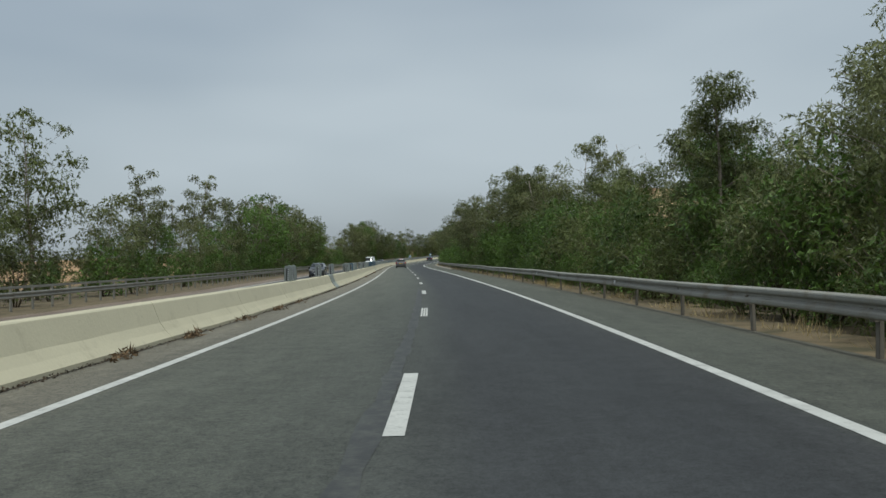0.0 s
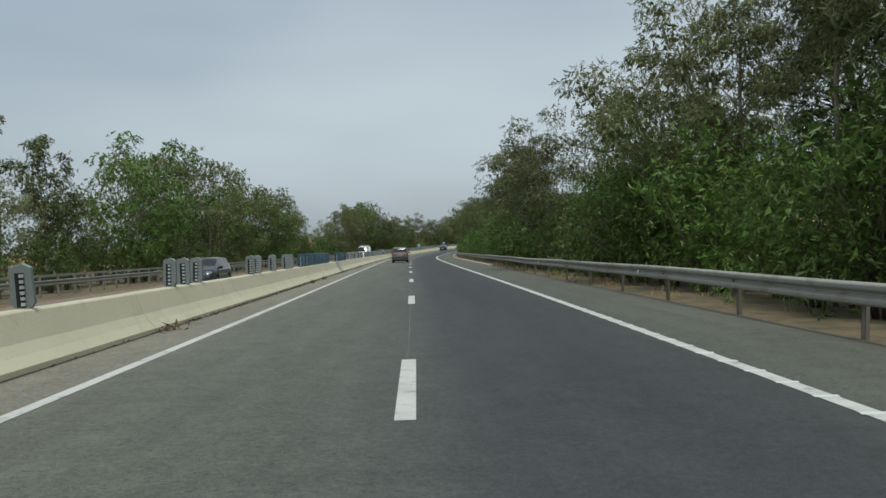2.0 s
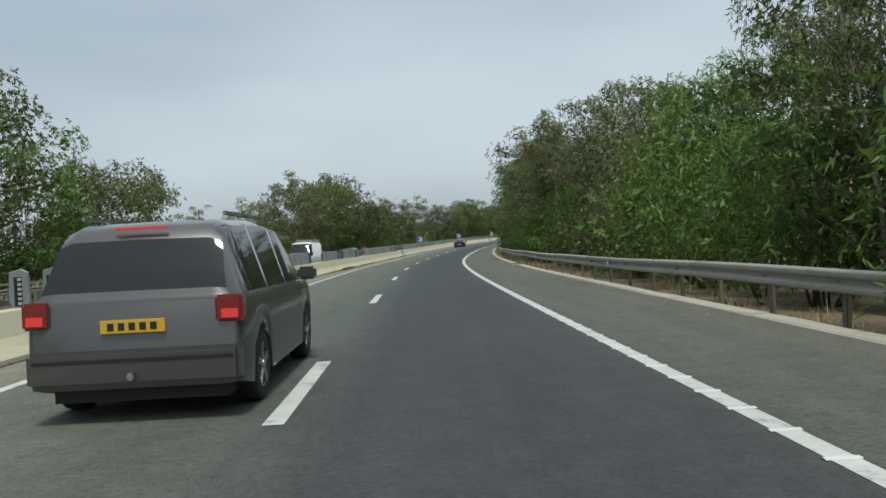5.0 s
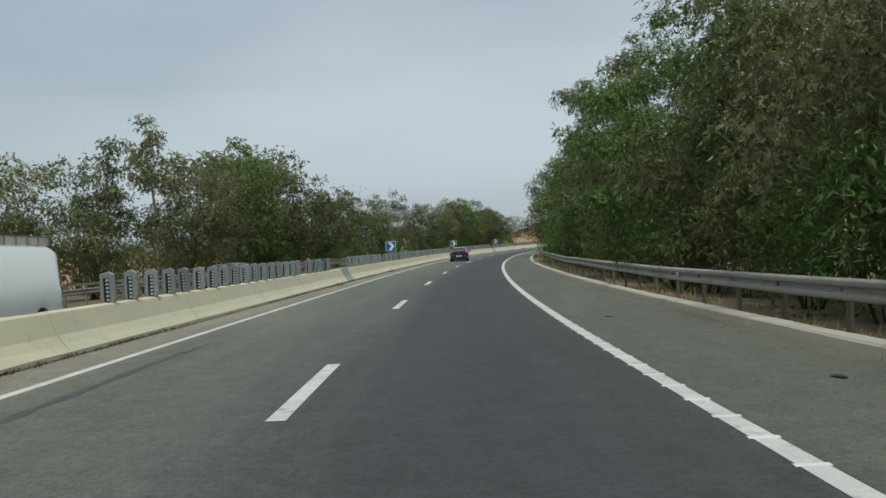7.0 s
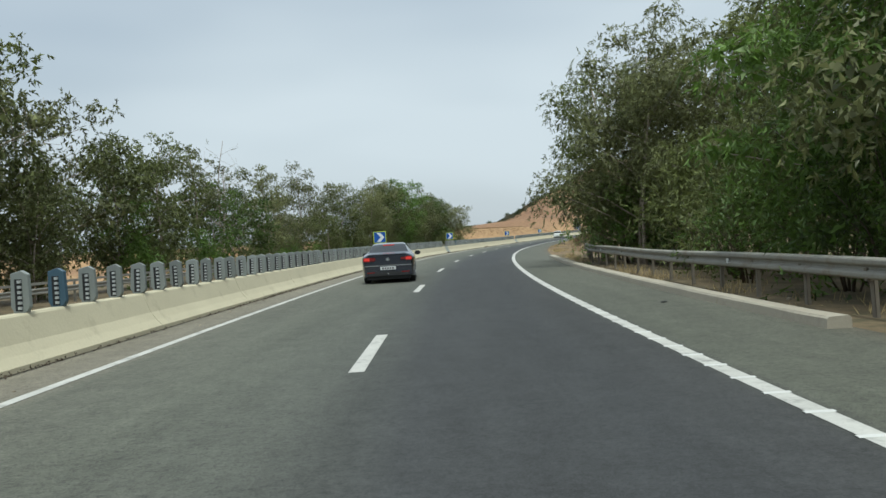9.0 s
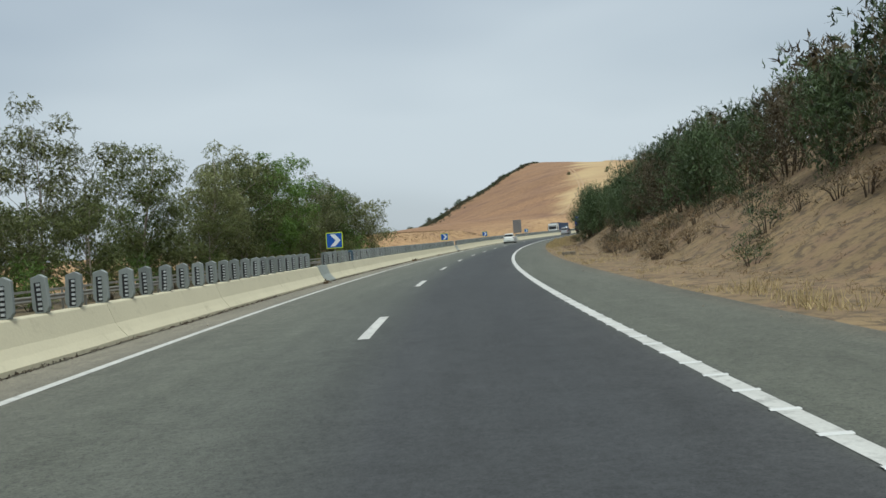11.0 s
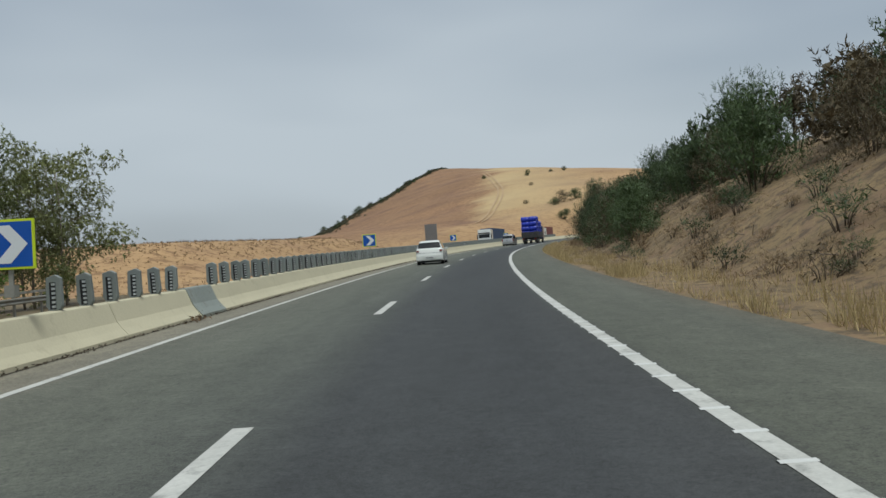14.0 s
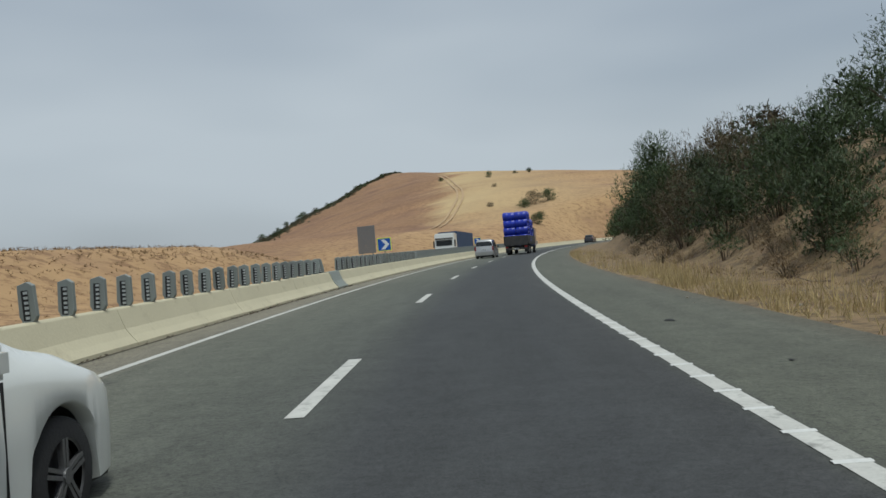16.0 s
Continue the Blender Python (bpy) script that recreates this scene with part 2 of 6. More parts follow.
def asphalt_material():
    """Asphalt: smoother, darker wheel tracks, a pale lane beside the median, dusty edges, fine stones, cracks and tar spots. UV is metres across and along."""
    m = bpy.data.materials.new("asphalt")
    m.use_nodes = True
    n, l = m.node_tree.nodes, m.node_tree.links
    b = n["Principled BSDF"]
    b.inputs["Roughness"].default_value = 0.85
    uv = n.new("ShaderNodeTexCoord").outputs["UV"]
    sep = n.new("ShaderNodeSeparateXYZ")
    l.new(uv, sep.inputs[0])

    def tex(scale, detail, sx=1.0, sy=1.0, rough=0.6):
        mp = n.new("ShaderNodeMapping")
        mp.inputs["Scale"].default_value = (sx, sy, 1)
        l.new(uv, mp.inputs["Vector"])
        q = n.new("ShaderNodeTexNoise")
        q.inputs["Scale"].default_value, q.inputs["Detail"].default_value, q.inputs["Roughness"].default_value = scale, detail, rough
        l.new(mp.outputs["Vector"], q.inputs["Vector"])
        return q.outputs["Fac"]

    ramp = n.new("ShaderNodeValToRGB")
    place = n.new("ShaderNodeMapRange")
    place.inputs["From Min"].default_value, place.inputs["From Max"].default_value = -16.0, 8.0
    l.new(sep.outputs["X"], place.inputs["Value"])
    wob = n.new("ShaderNodeMath")
    wob.operation = "MULTIPLY_ADD"
    wob.inputs[1].default_value, wob.inputs[2].default_value = 0.012, -0.006
    l.new(tex(0.25, 3, 1.0, 0.3), wob.inputs[0])
    both = n.new("ShaderNodeMath")
    l.new(place.outputs["Result"], both.inputs[0])
    l.new(wob.outputs[0], both.inputs[1])
    l.new(both.outputs[0], ramp.inputs["Fac"])
    stops = [(-15.0, (0.2, 0.15, 0.11)), (-13.4, (0.17, 0.14, 0.115)), (-13.0, (0.05, 0.05, 0.052)), (-6.0, (0.055, 0.055, 0.055)), (-4.2, (0.195, 0.178, 0.135)), (-3.5, (0.175, 0.16, 0.122)),
             (-3.1, (0.112, 0.113, 0.088)), (-1.6, (0.098, 0.102, 0.08)), (-0.3, (0.08, 0.084, 0.07)), (0.7, (0.043, 0.045, 0.046)), (2.3, (0.038, 0.04, 0.042)), (3.3, (0.046, 0.047, 0.047)),
             (3.7, (0.088, 0.092, 0.071)), (5.4, (0.1, 0.102, 0.079)), (6.1, (0.11, 0.098, 0.072))]
    el = ramp.color_ramp.elements
    while len(el) < len(stops):
        el.new(0.5)
    for e, (lat, c) in zip(el, stops):
        e.position, e.color = (lat + 16) / 24, (*c, 1)
    val = n.new("ShaderNodeHueSaturation")
    l.new(ramp.outputs["Color"], val.inputs["Color"])
    total = None
    for f, amount in ((tex(60, 2), 1.6), (tex(14, 5, 1, 1, 0.75), 1.7), (tex(2.6, 4), 0.8), (tex(0.6, 4, 1.5, 0.15), 0.55), (tex(2.2, 3, 1.0, 0.1), 0.45), (tex(0.08, 3), 0.35)):
        q = n.new("ShaderNodeMath")
        q.operation = "MULTIPLY_ADD"
        q.inputs[1].default_value, q.inputs[2].default_value = amount, -amount / 2
        l.new(f, q.inputs[0])
        if total is None:
            total = q.outputs[0]
        else:
            s_ = n.new("ShaderNodeMath")
            l.new(total, s_.inputs[0])
            l.new(q.outputs[0], s_.inputs[1])
            total = s_.outputs[0]
    one = n.new("ShaderNodeMath")
    # asphalt darker at the start: 0.72 at -5 m, full tone by 55 m
    start_tone = n.new("ShaderNodeMapRange")
    start_tone.inputs["From Min"].default_value, start_tone.inputs["From Max"].default_value, start_tone.inputs["To Min"].default_value = -5.0, 55.0, 0.72
    l.new(sep.outputs["Y"], start_tone.inputs["Value"])
    l.new(start_tone.outputs["Result"], one.inputs[1])
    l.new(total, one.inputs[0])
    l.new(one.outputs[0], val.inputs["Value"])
    # tar and oil spots
    spot = n.new("ShaderNodeMapRange")
    spot.inputs["From Min"].default_value, spot.inputs["From Max"].default_value, spot.inputs["To Max"].default_value = 0.66, 0.74, 0.55
    l.new(tex(0.9, 5, 1.0, 0.8, 0.65), spot.inputs["Value"])
    mix = n.new("ShaderNodeMix")
    mix.data_type = "RGBA"
    mix.inputs["B"].default_value = (0.03, 0.03, 0.03, 1)
    l.new(spot.outputs["Result"], mix.inputs["Factor"])
    l.new(val.outputs["Color"], mix.inputs["A"])
    l.new(mix.outputs["Result"], b.inputs["Base Color"])
    # dark stones and bitumen specks
    speck = n.new("ShaderNodeMapRange")
    speck.inputs["From Min"].default_value, speck.inputs["From Max"].default_value, speck.inputs["To Max"].default_value = 0.6, 0.66, 0.5
    l.new(tex(22, 2, 1.0, 1.0, 0.5), speck.inputs["Value"])
    dots = n.new("ShaderNodeMix")
    dots.data_type = "RGBA"
    dots.inputs["B"].default_value = (0.025, 0.025, 0.026, 1)
    l.new(speck.outputs["Result"], dots.inputs["Factor"])
    l.new(mix.outputs["Result"], dots.inputs["A"])
    l.new(dots.outputs["Result"], b.inputs["Base Color"])
    bp = n.new("ShaderNodeBump")
    bp.inputs["Strength"].default_value, bp.inputs["Distance"].default_value = 0.5, 0.01
    l.new(tex(160, 2), bp.inputs["Height"])
    l.new(bp.outputs["Normal"], b.inputs["Normal"])
    return m


M_ASPHALT = asphalt_material()


# ---------- building helpers ----------
def part(name, bm, mat, parent=None, label="", smooth=False):
    """One mesh object out of a bmesh, under a thing or a part."""
    me = bpy.data.meshes.new(name)
    bm.to_mesh(me)
    bm.free()
    if mat:
        me.materials.append(mat)
    if smooth:
        me.shade_smooth()
    ob = new(name, me)
    if parent:
        ob.parent = parent
    if label:
        tagged(ob, label)
    return ob


def raw(name, verts, faces, mat, parent=None, uvs=None, smooth=False, normals=None):
    """One mesh object out of arrays."""
    me = bpy.data.meshes.new(name)
    me.from_pydata([tuple(v) for v in verts], [], [tuple(f) for f in faces])
    if uvs is not None:
        layer = me.uv_layers.new(name="UVMap")
        idx = np.empty(len(me.loops), int)
        me.loops.foreach_get("vertex_index", idx)
        layer.data.foreach_set("uv", np.asarray(uvs, np.float32)[idx].ravel())
    me.materials.append(mat)
    if smooth or normals is not None:
        me.shade_smooth()
    if normals is not None:
        me.normals_split_custom_set_from_vertices([tuple(q) for q in normals])
    ob = new(name, me)
    if parent:
        ob.parent = parent
    return ob


def sweep(name, profile, s0, s1, ds, mat, parent=None, closed=False, rough=0.0, smooth=False, seed=0):
    """A strip or bar along the road: profile points (lat, up) carried from s0 to s1. profile may be a function of s."""
    ss = np.linspace(s0, s1, max(2, int(round((s1 - s0) / ds)) + 1))
    rows, uvs = [], []
    rng = np.random.default_rng(abs(int(seed)) + 1)
    for s in ss:
        pr = np.array(profile(s) if callable(profile) else profile, float)
        up = pr[:, 1] + (rng.normal(0, rough, len(pr)) if rough else 0)
        rows.append(on_road(s, pr[:, 0], up))
        if closed is False and not callable(profile) and np.ptp(pr[:, 1]) < 0.3 * np.ptp(pr[:, 0]):
            across = pr[:, 0]
        else:
            across = np.concatenate([[0], np.cumsum(np.hypot(*np.diff(pr, axis=0).T))])
        uvs.append(np.stack([across, np.full(len(pr), s)], -1))
    n = len(rows[0])
    verts, uv = np.concatenate(rows), np.concatenate(uvs)
    faces = []
    for i in range(len(ss) - 1):
        for j in range(n if closed else n - 1):
            k = (j + 1) % n
            faces.append((i * n + j, i * n + k, (i + 1) * n + k, (i + 1) * n + j))
    if closed:
        faces += [tuple(range(n))[::-1], tuple(range((len(ss) - 1) * n, len(ss) * n))]
    return raw(name, verts, [f[::-1] for f in faces], mat, parent, uv, smooth)


def box(bm, x0, y0, z0, x1, y1, z1, bevel=0.0):
    made = bmesh.ops.create_cube(bm, size=1.0, matrix=Matrix.LocRotScale(((x0 + x1) / 2, (y0 + y1) / 2, (z0 + z1) / 2), None, (abs(x1 - x0), abs(y1 - y0), abs(z1 - z0))))
    if bevel:
        edges = {e for v in made["verts"] for e in v.link_edges}
        bmesh.ops.bevel(bm, geom=list(edges), offset=bevel, segments=2, affect="EDGES", clamp_overlap=True)
    return bm


def tube(bm, points, radii, sides=7):
    """A tapered tube through the points."""
    rings = []
    pts = [Vector(p) for p in points]
    for i, p in enumerate(pts):
        d = (pts[min(i + 1, len(pts) - 1)] - pts[max(i - 1, 0)]).normalized()
        u = d.cross(Vector((0.31, 0.95, 0.05))).normalized()
        w = d.cross(u)
        rings.append([bm.verts.new(p + float(radii[i]) * (math.cos(2 * math.pi * k / sides) * u + math.sin(2 * math.pi * k / sides) * w)) for k in range(sides)])
    for a_, b_ in zip(rings, rings[1:]):
        for k in range(sides):
            bm.faces.new((a_[k], a_[(k + 1) % sides], b_[(k + 1) % sides], b_[k]))
    bm.faces.new(rings[0][::-1])
    bm.faces.new(rings[-1])
    return bm


def empty(name, m=None):
    ob = new(name)
    if m is not None:
        ob.matrix_world = m
    return ob
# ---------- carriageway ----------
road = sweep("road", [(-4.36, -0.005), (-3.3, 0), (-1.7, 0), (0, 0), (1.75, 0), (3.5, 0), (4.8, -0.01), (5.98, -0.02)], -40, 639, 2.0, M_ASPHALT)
tagged(road, "grey worn asphalt carriageway with a dusty median edge", "road", kind="structure")
opposite = sweep("road_opposite", [(-15.6, -0.5), (-13.2, -0.46), (-9.5, -0.45), (-5.2, -0.45)], -40, 639, 4.0, M_ASPHALT)
tagged(opposite, "lower opposite carriageway of dark asphalt behind the barrier", "road", kind="structure")


def line_strip(name, lat, width, s0, s1, label, up=0.005, ds=2.0):
    ob = sweep(name, [(lat - width / 2, up), (lat + width / 2, up)], s0, s1, ds, M_WHITE_LINE)
    return tagged(ob, label, "road marking", kind="structure")


line_strip("edge_line_median", -3.31, 0.15, -40, 639, "solid white line beside the median")
line_strip("edge_line_shoulder", 3.5, 0.17, -40, 639, "solid white line beside the hard shoulder")
line_strip("edge_line_opposite", -13.1, 0.2, -40, 639, "solid white line of the opposite carriageway", up=-0.45)
line_strip("edge_line_opposite_median", -6.0, 0.17, -40, 639, "solid white line behind the barrier", up=-0.445)
# raised bars across the shoulder line
bars_v, bars_f = [], []
for i, s in enumerate(np.arange(40, 520, 0.69)):
    for ds_, up in ((-0.035, 0.006), (-0.02, 0.011), (0.02, 0.011), (0.035, 0.006)):
        bars_v += [on_road(s + ds_, 3.385, up), on_road(s + ds_, 3.6, up)]
    b0 = i * 8
    bars_f += [(b0, b0 + 1, b0 + 3, b0 + 2), (b0 + 2, b0 + 3, b0 + 5, b0 + 4), (b0 + 4, b0 + 5, b0 + 7, b0 + 6)]
tagged(raw("raised_line_bars", bars_v, bars_f, material("fresh_road_paint", (0.58, 0.58, 0.56), 0.75, vary=0.14, scale=2.0, fine=30)), "raised white bars across the shoulder line", "road marking", kind="stuff")
for k in range(-3, 49):
    s = 13.0 * k
    for l0, l1 in ((-0.085, -0.04), (-0.022, 0.026), (0.04, 0.085)) if k == 1 else ((-0.085, 0.085),):
        dash = sweep("lane_dash", [(l0, 0.006), (l1, 0.006)], s, s + 3.35, 0.8, M_WHITE_LINE)
        tagged(dash, "white dash worn into streaks" if k == 1 else "worn white dash of the lane line", "road marking", "dashes of the lane line", "structure")
for k in range(-3, 49):
    s = 13.0 * k + 6
    dash = sweep("lane_dash_opposite", [(-9.6, -0.445), (-9.44, -0.445)], s, s + 3.3, 1.5, M_WHITE_LINE)
    tagged(dash, "white dash on the opposite carriageway", "road marking", "dashes of the opposite lane line", "structure")

# ---------- median barrier ----------
BARRIER = -4.83
JERSEY = [(0.46, -0.02), (0.455, 0.07), (0.345, 0.19), (0.25, 0.32), (0.12, 0.66), (0.09, 0.685), (-0.09, 0.685), (-0.12, 0.66), (-0.225, 0.29), (-0.46, 0.07), (-0.46, -0.6)]
JOINTS = [34.2, 96.1, 214.9, 307.0, 366.5, 427.5]  # steel expansion sections
barrier = empty("concrete_barrier", road_pose(0, BARRIER))
tagged(barrier, "long cream concrete median barrier with stains and cracks", "barrier", kind="structure")
edges_at = [-40.0]
for j in JOINTS:
    edges_at += [j, j + 1.5]
edges_at.append(639.0)
place_back = barrier.matrix_world.inverted()
for s0, s1 in zip(edges_at[::2], edges_at[1::2]):
    cuts = list(np.arange(s0, s1, 6.0)) + [s1]
    if len(cuts) > 2 and cuts[-1] - cuts[-2] < 2:
        del cuts[-2]
    for c0, c1 in zip(cuts, cuts[1:]):
        seg = sweep("barrier_segment", [(BARRIER + x, z) for x, z in JERSEY], c0 + 0.008, c1 - 0.008, 1.0, M_CONCRETE, closed=True, rough=0.003, seed=int(c0))
        seg.parent, seg.matrix_parent_inverse = barrier, place_back
for j in JOINTS:
    th = empty("steel_barrier_joint", road_pose(j, BARRIER))
    tagged(th, "bolted grey steel expansion cover in the concrete barrier", "barrier", "steel barrier joints")
    inv = th.matrix_world.inverted()
    pr = [(BARRIER + x * 1.07, z * 1.025 + 0.005) for x, z in JERSEY]
    cover = sweep("cover", pr, j - 0.12, j + 1.58, 0.5, M_STEEL_PLATE, closed=True)
    cover.parent, cover.matrix_parent_inverse = th, inv
    for sj in (0.05, 1.38):
        for z in (0.16, 0.36, 0.52):
            x = float(np.interp(z, [0.07, 0.28, 0.66], [0.5, 0.262, 0.135]))
            b = bmesh.new()
            bmesh.ops.create_cone(b, cap_ends=True, segments=6, radius1=0.022, radius2=0.016, depth=0.03, matrix=road_pose(j + sj, BARRIER + x, z, 0, 0, 75))
            bolt = part("bolt", b, M_STEEL)
            bolt.parent, bolt.matrix_parent_inverse = th, inv
# ---------- ground ----------
def smooth_step(a, b, x):
    t = np.clip((np.asarray(x, float) - a) / (b - a), 0, 1)
    return t * t * (3 - 2 * t)


def bank(s, lat):
    """Height of the right-hand verge over the asphalt: level under the trees, a cut slope where the road enters the hill."""
    cut = smooth_step(268, 300, s)
    over = np.clip(lat - 9.3, 0, None)
    rise = 11.0 * (1 - np.exp(-over * 0.062)) + 0.14 * np.clip(lat - 30, 0, None)
    lump = 0.16 * np.sin(0.21 * s + 1.3) * np.sin(0.09 * s + 0.3 * lat) * smooth_step(9, 13, lat)
    lump = lump + (0.035 * np.sin(0.93 * s + 1.7 * lat) * np.sin(0.57 * s - 0.83 * lat + 1) + 0.035 * np.sin(1.9 * s - 0.6 * lat) * np.sin(1.3 * lat + 0.41 * s)) * smooth_step(7.5, 10, lat)
    level = -0.06 - 0.05 * np.clip(lat - 7, 0, 30)
    return level * (1 - cut) + cut * (rise + lump - 0.04)


def left_verge(s, lat):
    """Height of the ground beyond the opposite carriageway: low under the trees, then a pale rise."""
    out_ = np.clip(-15.5 - lat, 0, None)
    low = -0.5 - 0.03 * out_
    high = -0.5 + 3.9 * smooth_step(3.5, 15, out_) + 0.02 * np.clip(out_ - 15, 0, None)
    return low + (high - low) * smooth_step(396, 425, s) * (1 - smooth_step(468, 506, s))


GRID_S = np.arange(-40, 639, 1.0)


def terrain(x, y):
    """Height of the wide land round the road."""
    x, y = np.asarray(x, float), np.asarray(y, float)
    rx, ry, rz = (np.interp(GRID_S, ALONG, q) for q in (ROAD_X, ROAD_Y, ROAD_Z))
    d = np.hypot(x[:, None] - rx[None, ::4], y[:, None] - ry[None, ::4])
    i = d.argmin(1) * 4
    head = np.interp(GRID_S[i], ALONG, HEAD)
    lat = (x - rx[i]) * np.cos(head) - (y - ry[i]) * np.sin(head)
    far = d.min(1)
    s = GRID_S[i]
    base = rz[i] - 1.1
    right = np.where(lat > 0, bank(s, np.clip(lat, 0, 60)) - 0.5, 0)
    left = np.where(lat < 0, left_verge(s, np.clip(lat, -45, 0)) - 0.4, 0)
    z = base + np.where(np.abs(lat) > 12, np.maximum(right, -1) + left, 0)
    # pale rise beyond the end of the trees
    z = z + 1.0 * smooth_step(40, 90, -lat) * (lat < 0) * smooth_step(430, 520, y) - 0.03 * np.clip(far - 120, 0, 160) * (lat < 0) * smooth_step(520, 600, y)
    # the bare hill ahead: a face that climbs to the right, a ridge, a gently tilted top
    front = 23.4 + 0.1 * (x - 159) + 0.16 * (y - 625)
    flank = 33 + 0.355 * (x - 114) + 0.07 * (y - 868)
    shoulder = 17 + 0.04 * (x - 60) - 0.3 * np.clip(55 - x, 0, None)
    flank = 2.5 * np.logaddexp(flank / 2.5, shoulder / 2.5)
    top = 52 + 0.13 * (y - 765) - 0.03 * (x - 205)
    behind = np.clip(y - 868 - 1.41 * (x - 114), 0, None)
    k = 3.5
    hill = -k * np.log(sum(np.exp(-np.clip(q, -150, 150) / k) for q in (front, flank, top))) - 0.22 * behind
    lift = np.maximum(hill - z, 0)
    z = z + lift * np.where(lat < 0, smooth_step(9, 30, far), smooth_step(60, 170, far)) * smooth_step(560, 640, y + 0.5 * x)
    # a low bank beside the road under the hill
    z = z + 7.5 * np.exp(-((s - 560) / 30) ** 2) * np.exp(-((lat + 38) / 13) ** 2)
    ripple = np.array([noise.noise(Vector((a * 0.02, b * 0.02, 0))) for a, b in zip(x, y)])
    broad = np.array([noise.noise(Vector((a * 0.009, b * 0.007, 5))) for a, b in zip(x, y)])
    return z + ripple * np.clip(far / 60, 0, 1) * 1.2 + broad * np.clip((far - 60) / 150, 0, 1) * 2.5


xs = np.concatenate([np.arange(-2600, -420, 200), np.arange(-420, 520, 7.0), np.arange(520, 2600, 200)])
ys = np.concatenate([np.arange(-900, -60, 140), np.arange(-60, 1120, 7.0), np.arange(1120, 4200, 220)])
gx, gy = np.meshgrid(xs, ys)
gz = terrain(gx.ravel(), gy.ravel())
nx = len(xs)
quads = [(j * nx + i, j * nx + i + 1, (j + 1) * nx + i + 1, (j + 1) * nx + i) for j in range(len(ys) - 1) for i in range(nx - 1)]
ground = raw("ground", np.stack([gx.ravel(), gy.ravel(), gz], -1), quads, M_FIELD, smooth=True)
tagged(ground, "dry tan fields and a bare brown hill under haze", "ground", kind="structure")


def verge_profile(s):
    lats = [5.9, 6.3, 6.7, 7.2, 7.8, 8.4, 9.0, 9.6, 10.2, 10.9, 11.6, 12.4, 13.2, 14, 15, 16.2, 17.5, 20, 24, 30, 38, 48]
    return [(q, float(bank(s, q)) + 0.05 * noise.noise(Vector((s * 0.7, q * 0.9, 0))) * min(1, max(0, q - 5.95) * 2)) for q in lats]


verge = sweep("verge_wooded", verge_profile, -40, 278, 1.5, M_VERGE, smooth=True)
tagged(verge, "brown leaf litter and dry grass under the trees", "ground", kind="structure")
cutting = sweep("verge_cutting", verge_profile, 278, 639, 0.7, M_DIRT, smooth=True)
tagged(cutting, "bare reddish earth slope of the road cutting", "ground", kind="structure")


def left_profile(s):
    lats = [-48, -40, -34, -29, -25, -21.5, -18.5, -17, -15.4]
    return [(q, float(left_verge(s, q)) + 0.06 * noise.noise(Vector((s * 0.5, q * 0.7, 3)))) for q in lats]


left_ground = sweep("verge_left", left_profile, -40, 400, 2.0, M_VERGE, smooth=True)
tagged(left_ground, "dusty ground with leaf litter beyond the opposite carriageway", "ground", kind="structure")
left_field = sweep("verge_left_field", left_profile, 400, 639, 2.0, M_FIELD, smooth=True)
tagged(left_field, "dry tan grass field beside the road", "ground", kind="structure")

# ---------- kerb ----------
kerb = empty("kerb", road_pose(104, 6.0))
tagged(kerb, "pale concrete kerb along the hard shoulder", "kerb", kind="structure")
inv = kerb.matrix_world.inverted()


def kerb_lat(s):
    """The road side of the kerb."""
    return float(np.interp(s, [103, 140, 175, 190, 215, 236, 275], [5.62, 5.85, 6.05, 6.05, 5.85, 5.6, 5.55]))


for s0, s1 in ((103, 165), (168, 233.2), (235.4, 272)):
    for c in np.arange(s0, s1 - 0.5, 4.0):
        k_ = sweep("kerb_stone", lambda q: [(kerb_lat(q) + x, z) for x, z in ((0, -0.05), (0.02, 0.1), (0.05, 0.13), (0.29, 0.13), (0.32, 0.1), (0.32, -0.1))], c + 0.01, min(c + 4.0, s1) - 0.01, 1.0, M_KERB, closed=True, rough=0.004, seed=int(c))
        k_.parent, k_.matrix_parent_inverse = kerb, inv


# ---------- guard rails ----------
def beam_profile(lat, low, high, depth=0.08, face=-1):
    """A W-shaped steel beam; face -1 looks to the left."""
    hh = high - low
    pts = [(0.0, 0.0), (0.9, 0.08), (1.0, 0.14), (1.0, 0.26), (0.9, 0.32), (0.15, 0.44), (0.15, 0.56), (0.9, 0.68), (1.0, 0.74), (1.0, 0.86), (0.9, 0.92), (0.0, 1.0)]
    front = [(lat + face * depth * a_, low + hh * b_) for a_, b_ in pts]
    rear = [(q - face * 0.006, z) for q, z in front[::-1]]
    return front + rear


def rail_lat(s):
    return float(np.interp(s, [-40, 80, 110, 170, 190, 262, 278], [5.85, 5.9, 6.25, 6.7, 6.75, 6.8, 8.2]))


def sag(s):
    """Small dents and settling of the rail."""
    return 0.022 * math.sin(0.31 * s) * math.sin(0.117 * s + 1) - 0.05 * math.exp(-((s - 196) / 4.0) ** 2)


